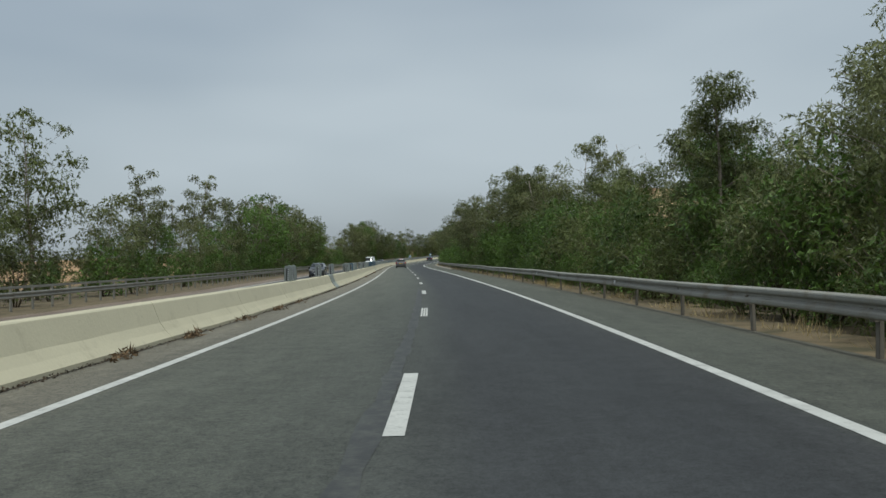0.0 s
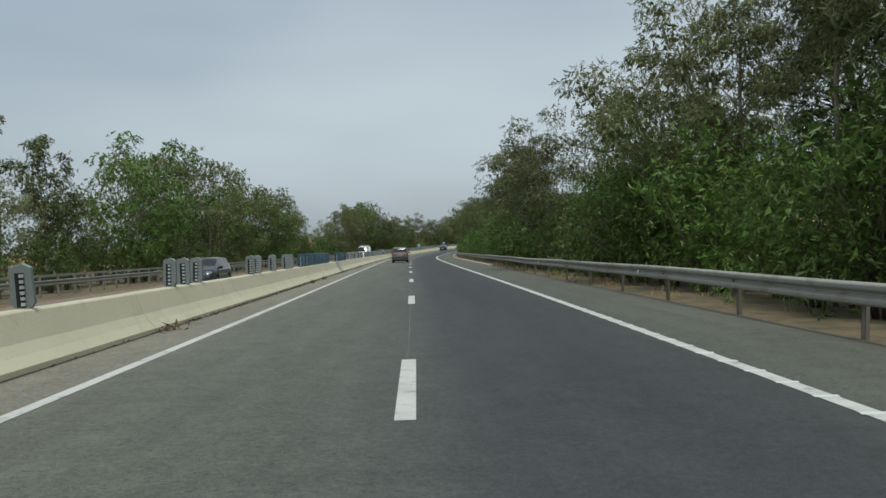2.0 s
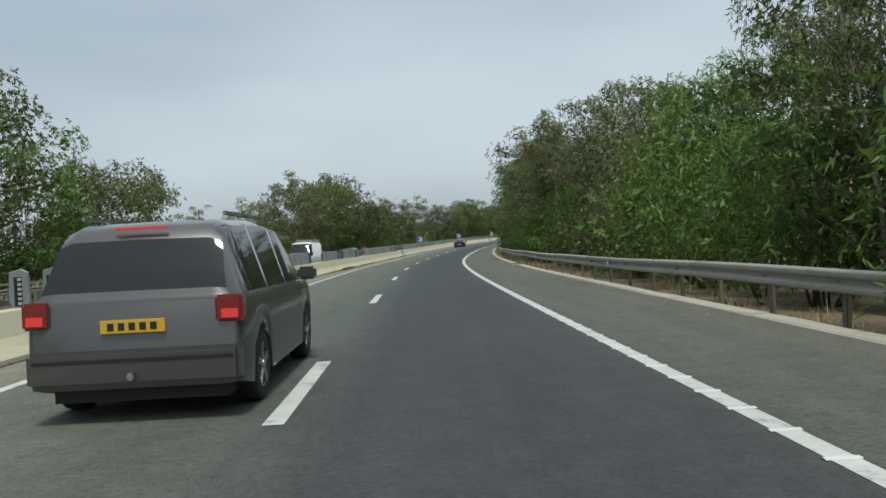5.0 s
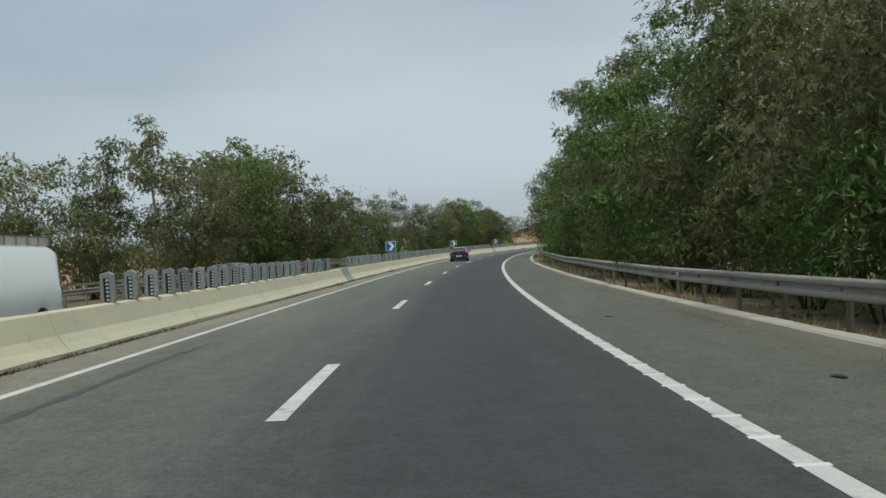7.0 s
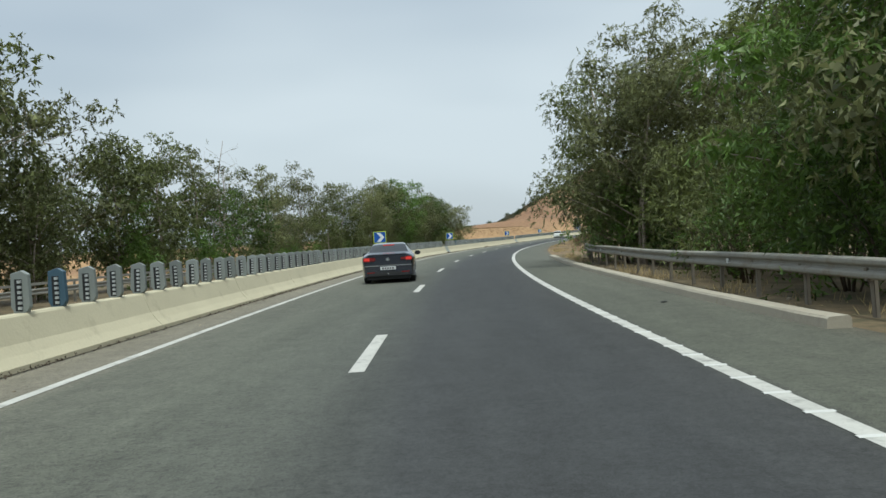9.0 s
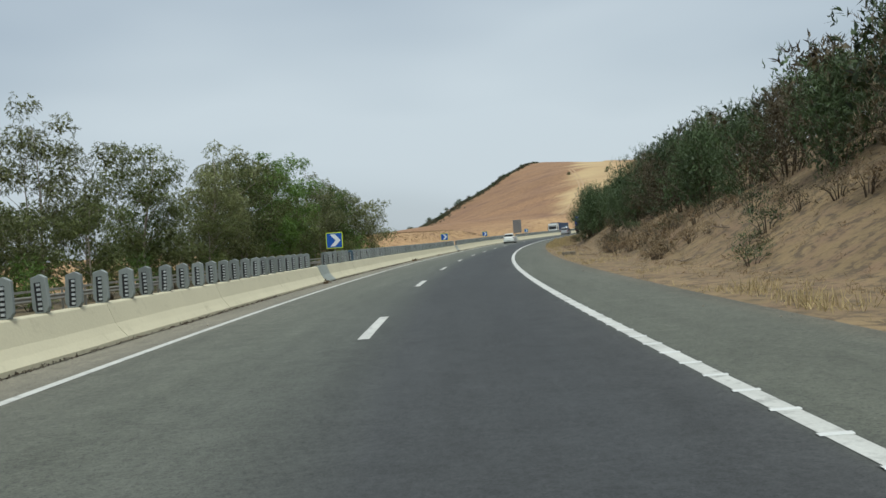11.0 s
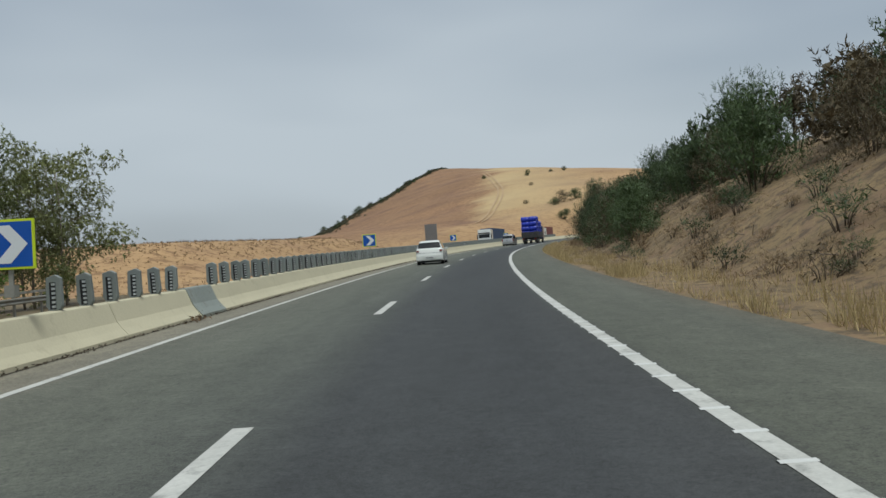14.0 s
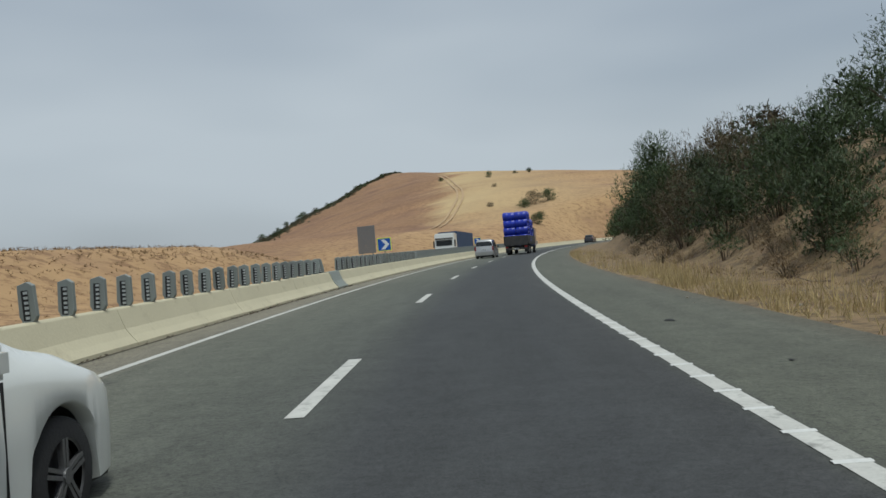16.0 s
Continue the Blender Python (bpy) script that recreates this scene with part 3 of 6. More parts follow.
M_POST = material("weathered_post", (0.17, 0.15, 0.12), 0.75, metal=0.15, vary=0.25, scale=2.0, fine=20, bump=0.2, each=0.3)
rail = empty("guardrail", road_pose(0, 5.9))
tagged(rail, "galvanised steel W-beam guardrail on posts beside the shoulder", "guardrail", "guardrails")
inv = rail.matrix_world.inverted()
for s0 in np.arange(-40, 276, 4.0):
    s1 = min(s0 + 4.0, 277.5)
    beam = sweep("beam", lambda s: beam_profile(rail_lat(s), 0.46 + sag(s) - 0.35 * float(smooth_step(266, 277, s)), 0.77 + sag(s) - 0.4 * float(smooth_step(266, 277, s))), s0, s1 + 0.05, 1.0, M_STEEL, closed=True)
    beam.parent, beam.matrix_parent_inverse = rail, inv
post_bm = bmesh.new()
box(post_bm, -0.03, -0.05, -0.3, -0.022, 0.05, 0.68)
box(post_bm, -0.03, -0.05, -0.3, 0.03, -0.043, 0.68)
box(post_bm, -0.03, 0.043, -0.3, 0.03, 0.05, 0.68)
box(post_bm, -0.11, -0.04, 0.5, -0.03, 0.04, 0.68)
post_me = part("post", post_bm, M_POST, rail)
first = True
for s in list(np.arange(-39.9, 98, 4.0)) + list(np.arange(100.1, 274, 2.1)):
    o_ = post_me if first else new("post", post_me.data)
    first = False
    o_.parent = rail
    o_.matrix_parent_inverse = inv
    o_.matrix_basis = road_pose(s, rail_lat(s) + 0.08, -0.05 - 0.1 * max(0, (s - 268) / 8), random.uniform(-2, 2), 0, random.uniform(-2.5, 2.5))

far_rail = empty("guardrail_double", road_pose(0, -17.9, -0.5))
tagged(far_rail, "double steel guardrail beyond the opposite carriageway", "guardrail", "guardrails")
inv = far_rail.matrix_world.inverted()
for s0 in np.arange(-40, 384, 8.0):
    lo = sweep("lower_beam", beam_profile(-17.9, -0.02, 0.27, 0.08, 1), s0, s0 + 8.0, 2.0, M_STEEL, closed=True)
    hi = sweep("upper_beam", [(-17.9, 0.42), (-17.84, 0.42), (-17.84, 0.53), (-17.9, 0.53)], s0, s0 + 8.0, 2.0, M_STEEL, closed=True)
    for q in (lo, hi):
        q.parent, q.matrix_parent_inverse = far_rail, inv
for s in np.arange(-39, 384, 2.0):
    b = bmesh.new() if s == -39 else None
    if b:
        box(b, -0.04, -0.05, -0.5, 0.04, 0.05, 1.03)
        far_post = part("post", b, M_STEEL, far_rail)
        o_ = far_post
    else:
        o_ = new("post", far_post.data)
    o_.parent, o_.matrix_parent_inverse = far_rail, inv
    o_.matrix_basis = road_pose(s, -17.97, -0.5)
# ---------- trees and bushes ----------
def blades(rng, centres, per, spread, length, width, droop):
    """Leaf blades scattered round the centres: arrays of vertices and faces. droop 1: all hang down, 0: any way."""
    c = np.repeat(centres, per, axis=0)
    n = len(c)
    off = rng.normal(0, 1, (n, 3))
    off *= (rng.random((n, 1)) ** 0.9) * spread / (np.linalg.norm(off, axis=1, keepdims=True) + 1e-6) * np.array([1, 1, 0.85])
    p = c + off
    d = rng.normal(0, 1, (n, 3))
    d /= np.linalg.norm(d, axis=1, keepdims=True)
    d = d * (1 - droop) + np.array([0, 0, -1.0]) * droop + 0.25 * off / spread
    d /= np.linalg.norm(d, axis=1, keepdims=True) + 1e-6
    side = np.cross(d, rng.normal(0, 1, (n, 3)))
    side /= np.linalg.norm(side, axis=1, keepdims=True) + 1e-6
    ln = length * rng.uniform(0.6, 1.3, (n, 1))
    wd = width * rng.uniform(0.6, 1.2, (n, 1))
    v = np.stack([p + side * wd, p - side * wd, p + d * ln], 1).reshape(-1, 3)
    f = np.arange(3 * n).reshape(-1, 3)
    return v, f


def boughs(rng, centres, radii, sprigs, leaves, length, width, droop, fill=0, fill_size=(0.4, 0.1), twig=0.2):
    """Leaves in clumps: short sprigs of narrow leaves over the shell of each clump, and broad sprays of leaves inside it. droop 1: sprigs hang, -1: they stand."""
    share = radii ** 2 / np.sum(radii ** 2)
    which = rng.choice(len(centres), sprigs, p=share)
    out_ = rng.normal(0, 1, (sprigs, 3)) + np.array([0, 0, 0.35])
    out_ /= np.linalg.norm(out_, axis=1, keepdims=True)
    lump = 1 + 0.16 * np.sin(5 * out_[:, :1] + which[:, None]) * np.sin(4 * out_[:, 1:2] + 2 * which[:, None])
    p = centres[which] + out_ * radii[which][:, None] * lump * rng.uniform(0.62, 1.04, (sprigs, 1)) * np.array([1, 1, 0.78])
    axis = 0.55 * out_ + np.array([0, 0, -1.0]) * droop + rng.normal(0, 0.28, (sprigs, 3))
    axis /= np.linalg.norm(axis, axis=1, keepdims=True)
    k = np.repeat(np.arange(sprigs), leaves)
    n = len(k)
    along = np.tile(np.linspace(0, 1, leaves), sprigs)[:, None]
    root = p[k] + axis[k] * along * twig * rng.uniform(0.7, 1.2, (n, 1))
    d = axis[k] + rng.normal(0, 0.65, (n, 3)) + np.array([0, 0, -0.35]) * max(droop, 0) * along
    d /= np.linalg.norm(d, axis=1, keepdims=True)
    side = np.cross(d, rng.normal(0, 1, (n, 3)))
    side /= np.linalg.norm(side, axis=1, keepdims=True) + 1e-6
    ln, wd = length * rng.uniform(0.65, 1.25, (n, 1)), width * rng.uniform(0.7, 1.2, (n, 1))
    v = np.stack([root - side * wd * 0.5, root + d * ln * 0.35 + side * wd, root + d * ln], 1)
    face = 0.75 * out_[k] + rng.normal(0, 0.42, (n, 3)) + np.array([0, 0, 0.15])
    if fill:
        w2 = rng.choice(len(centres), fill, p=share)
        q = rng.normal(0, 1, (fill, 3))
        q /= np.linalg.norm(q, axis=1, keepdims=True)
        face = np.concatenate([face, 0.75 * q + rng.normal(0, 0.42, (fill, 3))])
        q = centres[w2] + q * radii[w2][:, None] * 0.62 * rng.random((fill, 1)) ** 0.5 * np.array([1, 1, 0.8])
        d = rng.normal(0, 1, (fill, 3)) + np.array([0, 0, -0.6]) * droop
        d /= np.linalg.norm(d, axis=1, keepdims=True)
        side = np.cross(d, rng.normal(0, 1, (fill, 3)))
        side /= np.linalg.norm(side, axis=1, keepdims=True)
        ln, wd = fill_size[0] * rng.uniform(0.6, 1.3, (fill, 1)), fill_size[1] * rng.uniform(0.6, 1.3, (fill, 1))
        v = np.concatenate([v, np.stack([q - d * ln * 0.5 - side * wd * 0.4, q + side * wd, q + d * ln * 0.5], 1)])
    # every leaf is wound to face away from its clump, and takes its shading from the clump's round form
    face /= np.linalg.norm(face, axis=1, keepdims=True)
    inward = np.einsum("ij,ij->i", np.cross(v[:, 1] - v[:, 0], v[:, 2] - v[:, 0]), face) < 0
    v[inward] = v[inward][:, ::-1]
    return v.reshape(-1, 3), np.arange(3 * len(v)).reshape(-1, 3), np.repeat(face, 3, axis=0)


def make_tree(name, seed, height, crown_from, radius, clumps, sprigs, leaf, limbs=7, lean=0.0, droop=0.8, leaf_size=(0.17, 0.016), clump=0.34, stems=1, fill=900, fill_size=(0.42, 0.12), sides=6):
    """A eucalyptus: pale trunk, rising limbs and clumps of narrow hanging leaves in tiers, with gaps between them."""
    rng = np.random.default_rng(seed)
    root = empty(name)
    bm = bmesh.new()
    tips = []
    for st in range(stems):
        base = np.array([rng.normal(0, 0.25 * (stems > 1)), rng.normal(0, 0.25 * (stems > 1)), -0.3])
        tilt = np.clip(rng.normal(0, 0.035 + 0.03 * (stems > 1), 2), -0.09, 0.09) + np.array([lean, 0])
        hgt = height * (1 if st == 0 else rng.uniform(0.7, 0.95))
        zz = np.linspace(0, 1, 7)
        axis = np.stack([base[0] + tilt[0] * zz * hgt + 0.03 * hgt * np.sin(zz * 5 + rng.uniform(0, 6)) * zz, base[1] + tilt[1] * zz * hgt + 0.03 * hgt * np.sin(zz * 4 + rng.uniform(0, 6)) * zz, base[2] + zz * hgt * 0.93], -1)
        r0 = 0.014 * hgt / stems ** 0.5
        tube(bm, axis, [max(0.02, r0 * (1 - 0.88 * z)) for z in zz], sides)
        for i in range(limbs):
            z0 = crown_from + (0.93 - crown_from) * (i + rng.random() * 0.8) / limbs
            start = np.array([np.interp(z0, zz, axis[:, k]) for k in range(3)])
            ang = i * 2.4 + rng.uniform(-0.6, 0.6)
            shape = math.sin(math.pi * min(1, max(0.12, (z0 - crown_from) / (1 - crown_from) * 0.75 + 0.2))) ** 0.6
            reach = radius * shape * rng.uniform(0.6, 1.1)
            rise = rng.uniform(0.35, 0.9) * reach
            p1 = start + np.array([math.cos(ang) * reach * 0.45, math.sin(ang) * reach * 0.45, rise * 0.55])
            p2 = start + np.array([math.cos(ang) * reach, math.sin(ang) * reach, rise])
            rr = r0 * (1 - 0.8 * z0) * 0.45
            tube(bm, [start, p1, p2], [rr, rr * 0.6, 0.012], 4)
            for q in range(3):
                t_ = rng.uniform(0.35, 1.0)
                b0 = p1 + (p2 - p1) * max(0, (t_ - 0.45) / 0.55) if t_ > 0.45 else start + (p1 - start) * t_ / 0.45
                b1 = b0 + rng.normal(0, 1, 3) * np.array([0.3, 0.3, 0.2]) * radius * 0.6 + np.array([0, 0, 0.15 * radius])
                tube(bm, [b0, b1], [rr * 0.35, 0.008], 3)
                tips += [b1, (b0 + b1) / 2]
            tips += [p2, p2, p1]
        tips += [axis[-1], axis[-1] + np.array([0, 0, 0.3]), axis[-2]]
    part("trunk", bm, M_BARK, root, smooth=True)
    tips = np.array(tips)
    # clumps at the tips that lie farthest from one another
    order, gap = [int(tips[:, 2].argmax())], np.full(len(tips), 1e9)
    while len(order) < min(clumps, len(tips)):
        gap = np.minimum(gap, np.linalg.norm((tips - tips[order[-1]]) * np.array([1, 1, 1.25]), axis=1))
        order.append(int((gap * rng.uniform(0.7, 1.0, len(tips))).argmax()))
    pick = tips[order]
    size = clump * radius * rng.uniform(0.55, 1.25, len(pick)) * (1 - 0.35 * np.clip((pick[:, 2] / height - 0.75) * 4, 0, 1))
    pick[:, 2] = np.maximum(pick[:, 2], height * crown_from * 0.8)
    v, f, nm = boughs(rng, pick, size, sprigs, 7, leaf_size[0], leaf_size[1], droop, fill, fill_size)
    v[:, 2] = np.maximum(v[:, 2], 0.0)
    raw("crown", v, f, leaf, root, normals=nm)
    return root


def make_bush(name, seed, height, radius, clumps, sprigs, leaf, droop=0.3, leaf_size=(0.13, 0.013), twigs=10, clump=0.36, fill=350, fill_size=(0.34, 0.09), twig=0.3, flare=0.45):
    """A bush leafy to the ground, of many clumps on thin stems."""
    rng = np.random.default_rng(seed)
    root = empty(name)
    bm = bmesh.new()
    ends = []
    for i in range(twigs):
        ang, t = rng.uniform(0, 6.28), rng.random() ** 0.5
        top = np.array([math.cos(ang) * radius * t * 0.85, math.sin(ang) * radius * t * 0.85, height * (1 - flare * t * t) * rng.uniform(0.7, 0.97)])
        tube(bm, [np.array([0.1 * math.cos(ang), 0.1 * math.sin(ang), -0.2]), top * np.array([0.45, 0.45, 0.55]), top], [0.03, 0.02, 0.006], 3)
        ends.append(top)
    part("stem", bm, M_STEM, root, smooth=True)
    ang = rng.uniform(0, 6.28, clumps)
    zed = rng.random(clumps) ** 0.8
    rad = radius * np.sqrt(np.clip(1 - (zed * 0.97) ** 2.2, 0.02, 1)) * np.sqrt(rng.random(clumps)) * (0.82 + 0.25 * np.sin(3 * ang + seed) * np.sin(2 * ang + 4 * zed))
    c = np.stack([rad * np.cos(ang), rad * np.sin(ang), 0.15 + zed * height * (0.8 + 0.2 * np.sin(2 * ang + seed))], -1)
    c = np.concatenate([c, np.array(ends) * 0.93])
    v, f, nm = boughs(rng, c, clump * radius * rng.uniform(0.6, 1.2, len(c)), sprigs, 7, leaf_size[0], leaf_size[1], droop, fill, fill_size, twig)
    v[:, 2] = np.maximum(v[:, 2], 0.0)
    raw("foliage", v, f, leaf, root, normals=nm)
    return root


def put(kinds, s, lat, up, size, turn, label, category, group):
    k = kinds[random.randrange(len(kinds))]
    ob = copy_thing(k, road_pose(s, lat, up, turn) @ Matrix.Diagonal((size, size, size * random.uniform(0.94, 1.08), 1)))
    return tagged(ob, label, category, group)


def stand(talls, fulls, share, s, lat, up, hgt):
    """One of the outstanding trees, scaled to its height."""
    if random.random() < share:
        put(fulls, s, lat, up, hgt / 9.1, random.uniform(0, 360), F_LABEL, "tree", "roadside trees")
    else:
        put(talls, s, lat, up, hgt / 11.4, random.uniform(0, 360), T_LABEL, "tree", "roadside trees")


def tree_set(seed, sprigs, size, fill, fill_size, sides):
    """Tall open trees and full leafy ones; size: length and half width of a leaf."""
    t_ = [make_tree("eucalyptus_tree", seed + i, 12.0, c0, r, n_, int(sprigs * k_), m, limbs=l, lean=le, stems=stm, leaf_size=size, clump=cl, fill=int(fill * k_), fill_size=fill_size, sides=sides)
          for i, (c0, r, n_, m, l, le, stm, cl, k_) in enumerate([(0.3, 2.6, 26, M_LEAF, 10, 0.0, 1, 0.37, 1.0), (0.36, 2.3, 19, M_LEAF_PALE, 9, 0.02, 1, 0.4, 0.75), (0.26, 2.9, 32, M_LEAF, 11, -0.02, 2, 0.34, 1.0), (0.42, 2.1, 18, M_LEAF_PALE, 8, 0.03, 2, 0.4, 0.7)])]
    f_ = [make_tree("eucalyptus_tree", seed + 20 + i, 9.0, 0.12, r, 36, sprigs, m, limbs=11, stems=stm, droop=0.65, leaf_size=size, clump=0.36, fill=int(fill * 1.2), fill_size=fill_size, sides=sides)
          for i, (r, m, stm) in enumerate([(2.9, M_LEAF, 2), (2.7, M_LEAF_BRIGHT, 2), (3.1, M_LEAF_PALE, 2), (2.9, M_LEAF, 1)])]
    return t_, f_


tall, full = tree_set(11, 3200, (0.17, 0.03), 2200, (0.26, 0.09), 6)
tall_far, full_far = tree_set(111, 1300, (0.21, 0.052), 1000, (0.3, 0.13), 5)
full_mid = [make_tree("eucalyptus_tree", 231 + i, 9.0, 0.12, r, 36, 1650, m, limbs=11, stems=2, droop=0.65, leaf_size=(0.18, 0.045), clump=0.36, fill=1600, fill_size=(0.28, 0.11), sides=5)
            for i, (r, m) in enumerate([(2.9, M_LEAF), (2.7, M_LEAF_BRIGHT), (3.1, M_LEAF_PALE)])]
full_back = [make_tree("eucalyptus_tree", 131 + i, 9.0, 0.12, 2.9, 34, 330, M_LEAF, limbs=7, leaf_size=(0.36, 0.1), clump=0.45, fill=450, fill_size=(0.5, 0.2), sides=4) for i in range(2)]
wattle_back = [make_bush("wattle_bush", 141 + i, 3.6, 2.0, 26, 110, M_LEAF, 0.3, (0.34, 0.08), fill=180, fill_size=(0.45, 0.2)) for i in range(2)]
wattle = [make_bush("wattle_bush", 51 + i, 3.6, 2.0, 40, 330, m, 0.3, (0.24, 0.03), fill=420, fill_size=(0.3, 0.12), twig=0.2) for i, m in enumerate([M_LEAF_BRIGHT, M_LEAF, M_LEAF_BRIGHT])]
fine_wattle = [make_bush("wattle_bush", 151 + i, 3.6, 2.0, 40, 720, m, 0.3, (0.14, 0.027), fill=750, fill_size=(0.22, 0.07), twig=0.2) for i, m in enumerate([M_LEAF_BRIGHT, M_LEAF, M_LEAF_BRIGHT])]
scrub_back = [make_bush("scrub_bush", 81 + i, 3.0, 1.7, 30, 300, M_LEAF_DARK if i else M_LEAF_BROWN, -0.9, (0.2, 0.034), twigs=8, fill=380, fill_size=(0.32, 0.12), twig=0.2) for i in range(3)]
scrub = [make_bush("scrub_bush", 71 + i, 3.0, 1.7, 34, 1050, M_LEAF_DARK if i else M_LEAF_BROWN, -1.2, (0.15, 0.014), twigs=10, fill=1000 if i else 300, fill_size=(0.2, 0.06), twig=0.24) for i in range(4)]
ORIGINALS = [*full_mid, *scrub_back, *full_back, *wattle_back, *tall, *full, *tall_far, *full_far, *wattle, *fine_wattle, *scrub]

random.seed(7)
T_LABEL = "tall eucalyptus with pale trunk and hanging grey-green leaves"
F_LABEL = "dense leafy eucalyptus of dark green foliage"
W_LABEL = "bright green wattle bush at the edge of the wood"
for s in np.arange(-4, 268, 2.8):      # bushes behind the right rail
    put(fine_wattle, s + random.uniform(-1, 1), random.uniform(8.3, 9.6), -0.2, random.uniform(1.0, 1.45) if 30 < s < 150 else random.uniform(0.8, 1.2), random.uniform(0, 360), W_LABEL, "bush", "roadside bushes")
# the trees that stand out: along, across, height
for s, lat, hgt in ((10.2, 9.4, 7.1), (13.5, 13, 7.0), (19.5, 9.6, 7.7), (21.5, 11.8, 6.4), (26, 13, 6.8), (30, 14, 6.8), (35, 14.2, 9.0), (41, 14, 7.6), (46, 13, 8.2), (51, 14.1, 10.3), (56, 11.5, 8.8), (60, 10.6, 9.6), (63, 9.6, 9.4), (67, 12.6, 10.2), (69.5, 10, 9.6), (73, 9.8, 9.6), (77, 9.4, 9.4), (84, 12, 6.8), (92, 8.4, 9.6), (97, 8.5, 8.6), (100, 9.4, 9.2), (104, 8.3, 9.0), (112.5, 8.1, 9.0), (115.5, 9.2, 9.4), (118, 12.5, 7.6), (124, 11, 6.6), (129.5, 8.3, 7.8), (137, 9.4, 7.2), (143, 12, 8.2), (150, 12, 8.8),
                    (160, 11.5, 9.0), (168, 11.5, 9.2), (174, 9.6, 9.6), (180, 10.6, 10.6), (186, 10.2, 10.6), (192, 12, 9.8), (198, 10, 9.6), (203, 12, 11), (209, 9.8, 11.6), (216, 10.2, 12.2), (222, 9.4, 10.6), (233, 12.5, 11.5), (240, 10, 11), (246, 12, 10.8), (254, 12.5, 9.8), (258.5, 8.4, 10.2), (263, 8.6, 10.4), (261, 11, 10.2)):
    stand(tall, full, 1.0 if s > 256 else 0.3 if s < 140 else 0.55, s, lat, -0.3, hgt)
for s in np.arange(20, 267, 5.0):      # the rest of the wood
    hgt = float(np.interp(s, [0, 35, 60, 130, 165, 185, 210, 260], [4.2, 4.6, 5.4, 5.4, 6.8, 7.2, 8.0, 8.4]))
    put([full_mid[1], full_mid[0], full_mid[1]] if s < 140 else full_mid, s + random.uniform(-1.5, 1.5), random.uniform(9.8, 12.0), -0.3, hgt / 9.0 * random.uniform(0.85, 1.1), random.uniform(0, 360), F_LABEL, "tree", "roadside trees")
for s in np.arange(-2, 28, 3.5):
    put(full, s, random.uniform(10.5, 13), -0.3, random.uniform(0.5, 0.62), random.uniform(0, 360), F_LABEL, "tree", "roadside trees")
for s in np.arange(-6, 52, 2.4):      # low growth close behind the rail
    put(fine_wattle, s + random.uniform(-0.8, 0.8), random.uniform(7.5, 8.3), -0.25, random.uniform(0.4, 0.62), random.uniform(0, 360), W_LABEL, "bush", "roadside bushes")
# beyond the opposite carriageway
for s, lat, hgt in ((27, -25, 9), (46, -25, 10.6), (69, -25, 9.8), (79, -25.5, 9), (86, -24, 11.4), (97, -23, 9), (108, -22, 11.5), (116, -22.5, 11.2), (124, -23, 11.8), (132, -22, 12.8), (139, -22.5, 11.5), (145, -23, 10.4), (150, -23.5, 9.8), (158, -23, 11), (164, -23, 12.2), (170, -23, 10.8), (177, -22.5, 9.4), (184, -23, 9.6), (190, -23, 9.2),
                    (205, -25, 6.5), (219, -23, 8.4), (229, -24, 10.5), (232, -22, 11.6), (243, -24, 11.6), (248, -22.5, 12.2), (252, -23, 12.6), (257, -24, 14.0), (261, -25, 14.4), (266, -25, 14.0), (270, -24.5, 12.4), (276, -22.5, 11), (281, -22, 10.3), (288, -22.5, 9.8), (300, -25, 10.4), (312, -26, 10.6),
                    (322, -26, 11.6), (331, -24, 10.6), (341, -23, 10.8), (349, -23, 12.6), (357, -24, 12.8), (363, -23.5, 12.5), (372, -23, 11), (380, -24.5, 9.8), (388, -26.5, 11), (391, -23.5, 8.8)):
    dense = s > 335 or 100 < s < 192 or 242 < s < 272
    if s > 320:
        stand(tall, full, 1.0, s, lat, -0.8, hgt + 0.6)
    else:
        stand(tall_far, full_far, 1.0 if dense else 0.35, s, lat, -0.8, hgt + 0.6)
for s in np.arange(-10, 394, 6.0):
    hgt = float(np.interp(s, [0, 60, 100, 165, 185, 215, 240, 390], [5.2, 6.0, 6.6, 5.8, 4.8, 5.4, 7.4, 8.0]))
    put(full_far, s + random.uniform(-1.5, 1.5), -random.uniform(21.5, 25), -0.8, hgt / 9.0 * random.uniform(0.8, 1.15), random.uniform(0, 360), F_LABEL, "tree", "roadside trees")
for s in np.arange(-6, 394, 6.5):
    put(wattle, s + random.uniform(-2, 2), -random.uniform(20.2, 22), -0.7, random.uniform(0.6, 1.0), random.uniform(0, 360), W_LABEL, "bush", "roadside bushes")
for s in np.arange(-6, 392, 8.0):      # undergrowth farther back
    put(wattle_back, s + random.uniform(-2, 2), -random.uniform(27, 32), -0.9, random.uniform(0.9, 1.4), random.uniform(0, 360), "dull green bush deep in the wood", "bush", "roadside bushes")
for s in np.arange(24, 268, 7.0):
    put(full_back, s + random.uniform(-2, 2), random.uniform(16.5, 20), -0.7, random.uniform(0.5, 0.58) if s < 140 else random.uniform(0.6, 0.72), random.uniform(0, 360), F_LABEL, "tree", "roadside trees")
for s in np.arange(60, 262, 8.0):
    put(wattle_back, s + random.uniform(-2, 2), random.uniform(21, 26), -0.9, random.uniform(1.1, 1.5), random.uniform(0, 360), "dull green bush deep in the wood", "bush", "roadside bushes")
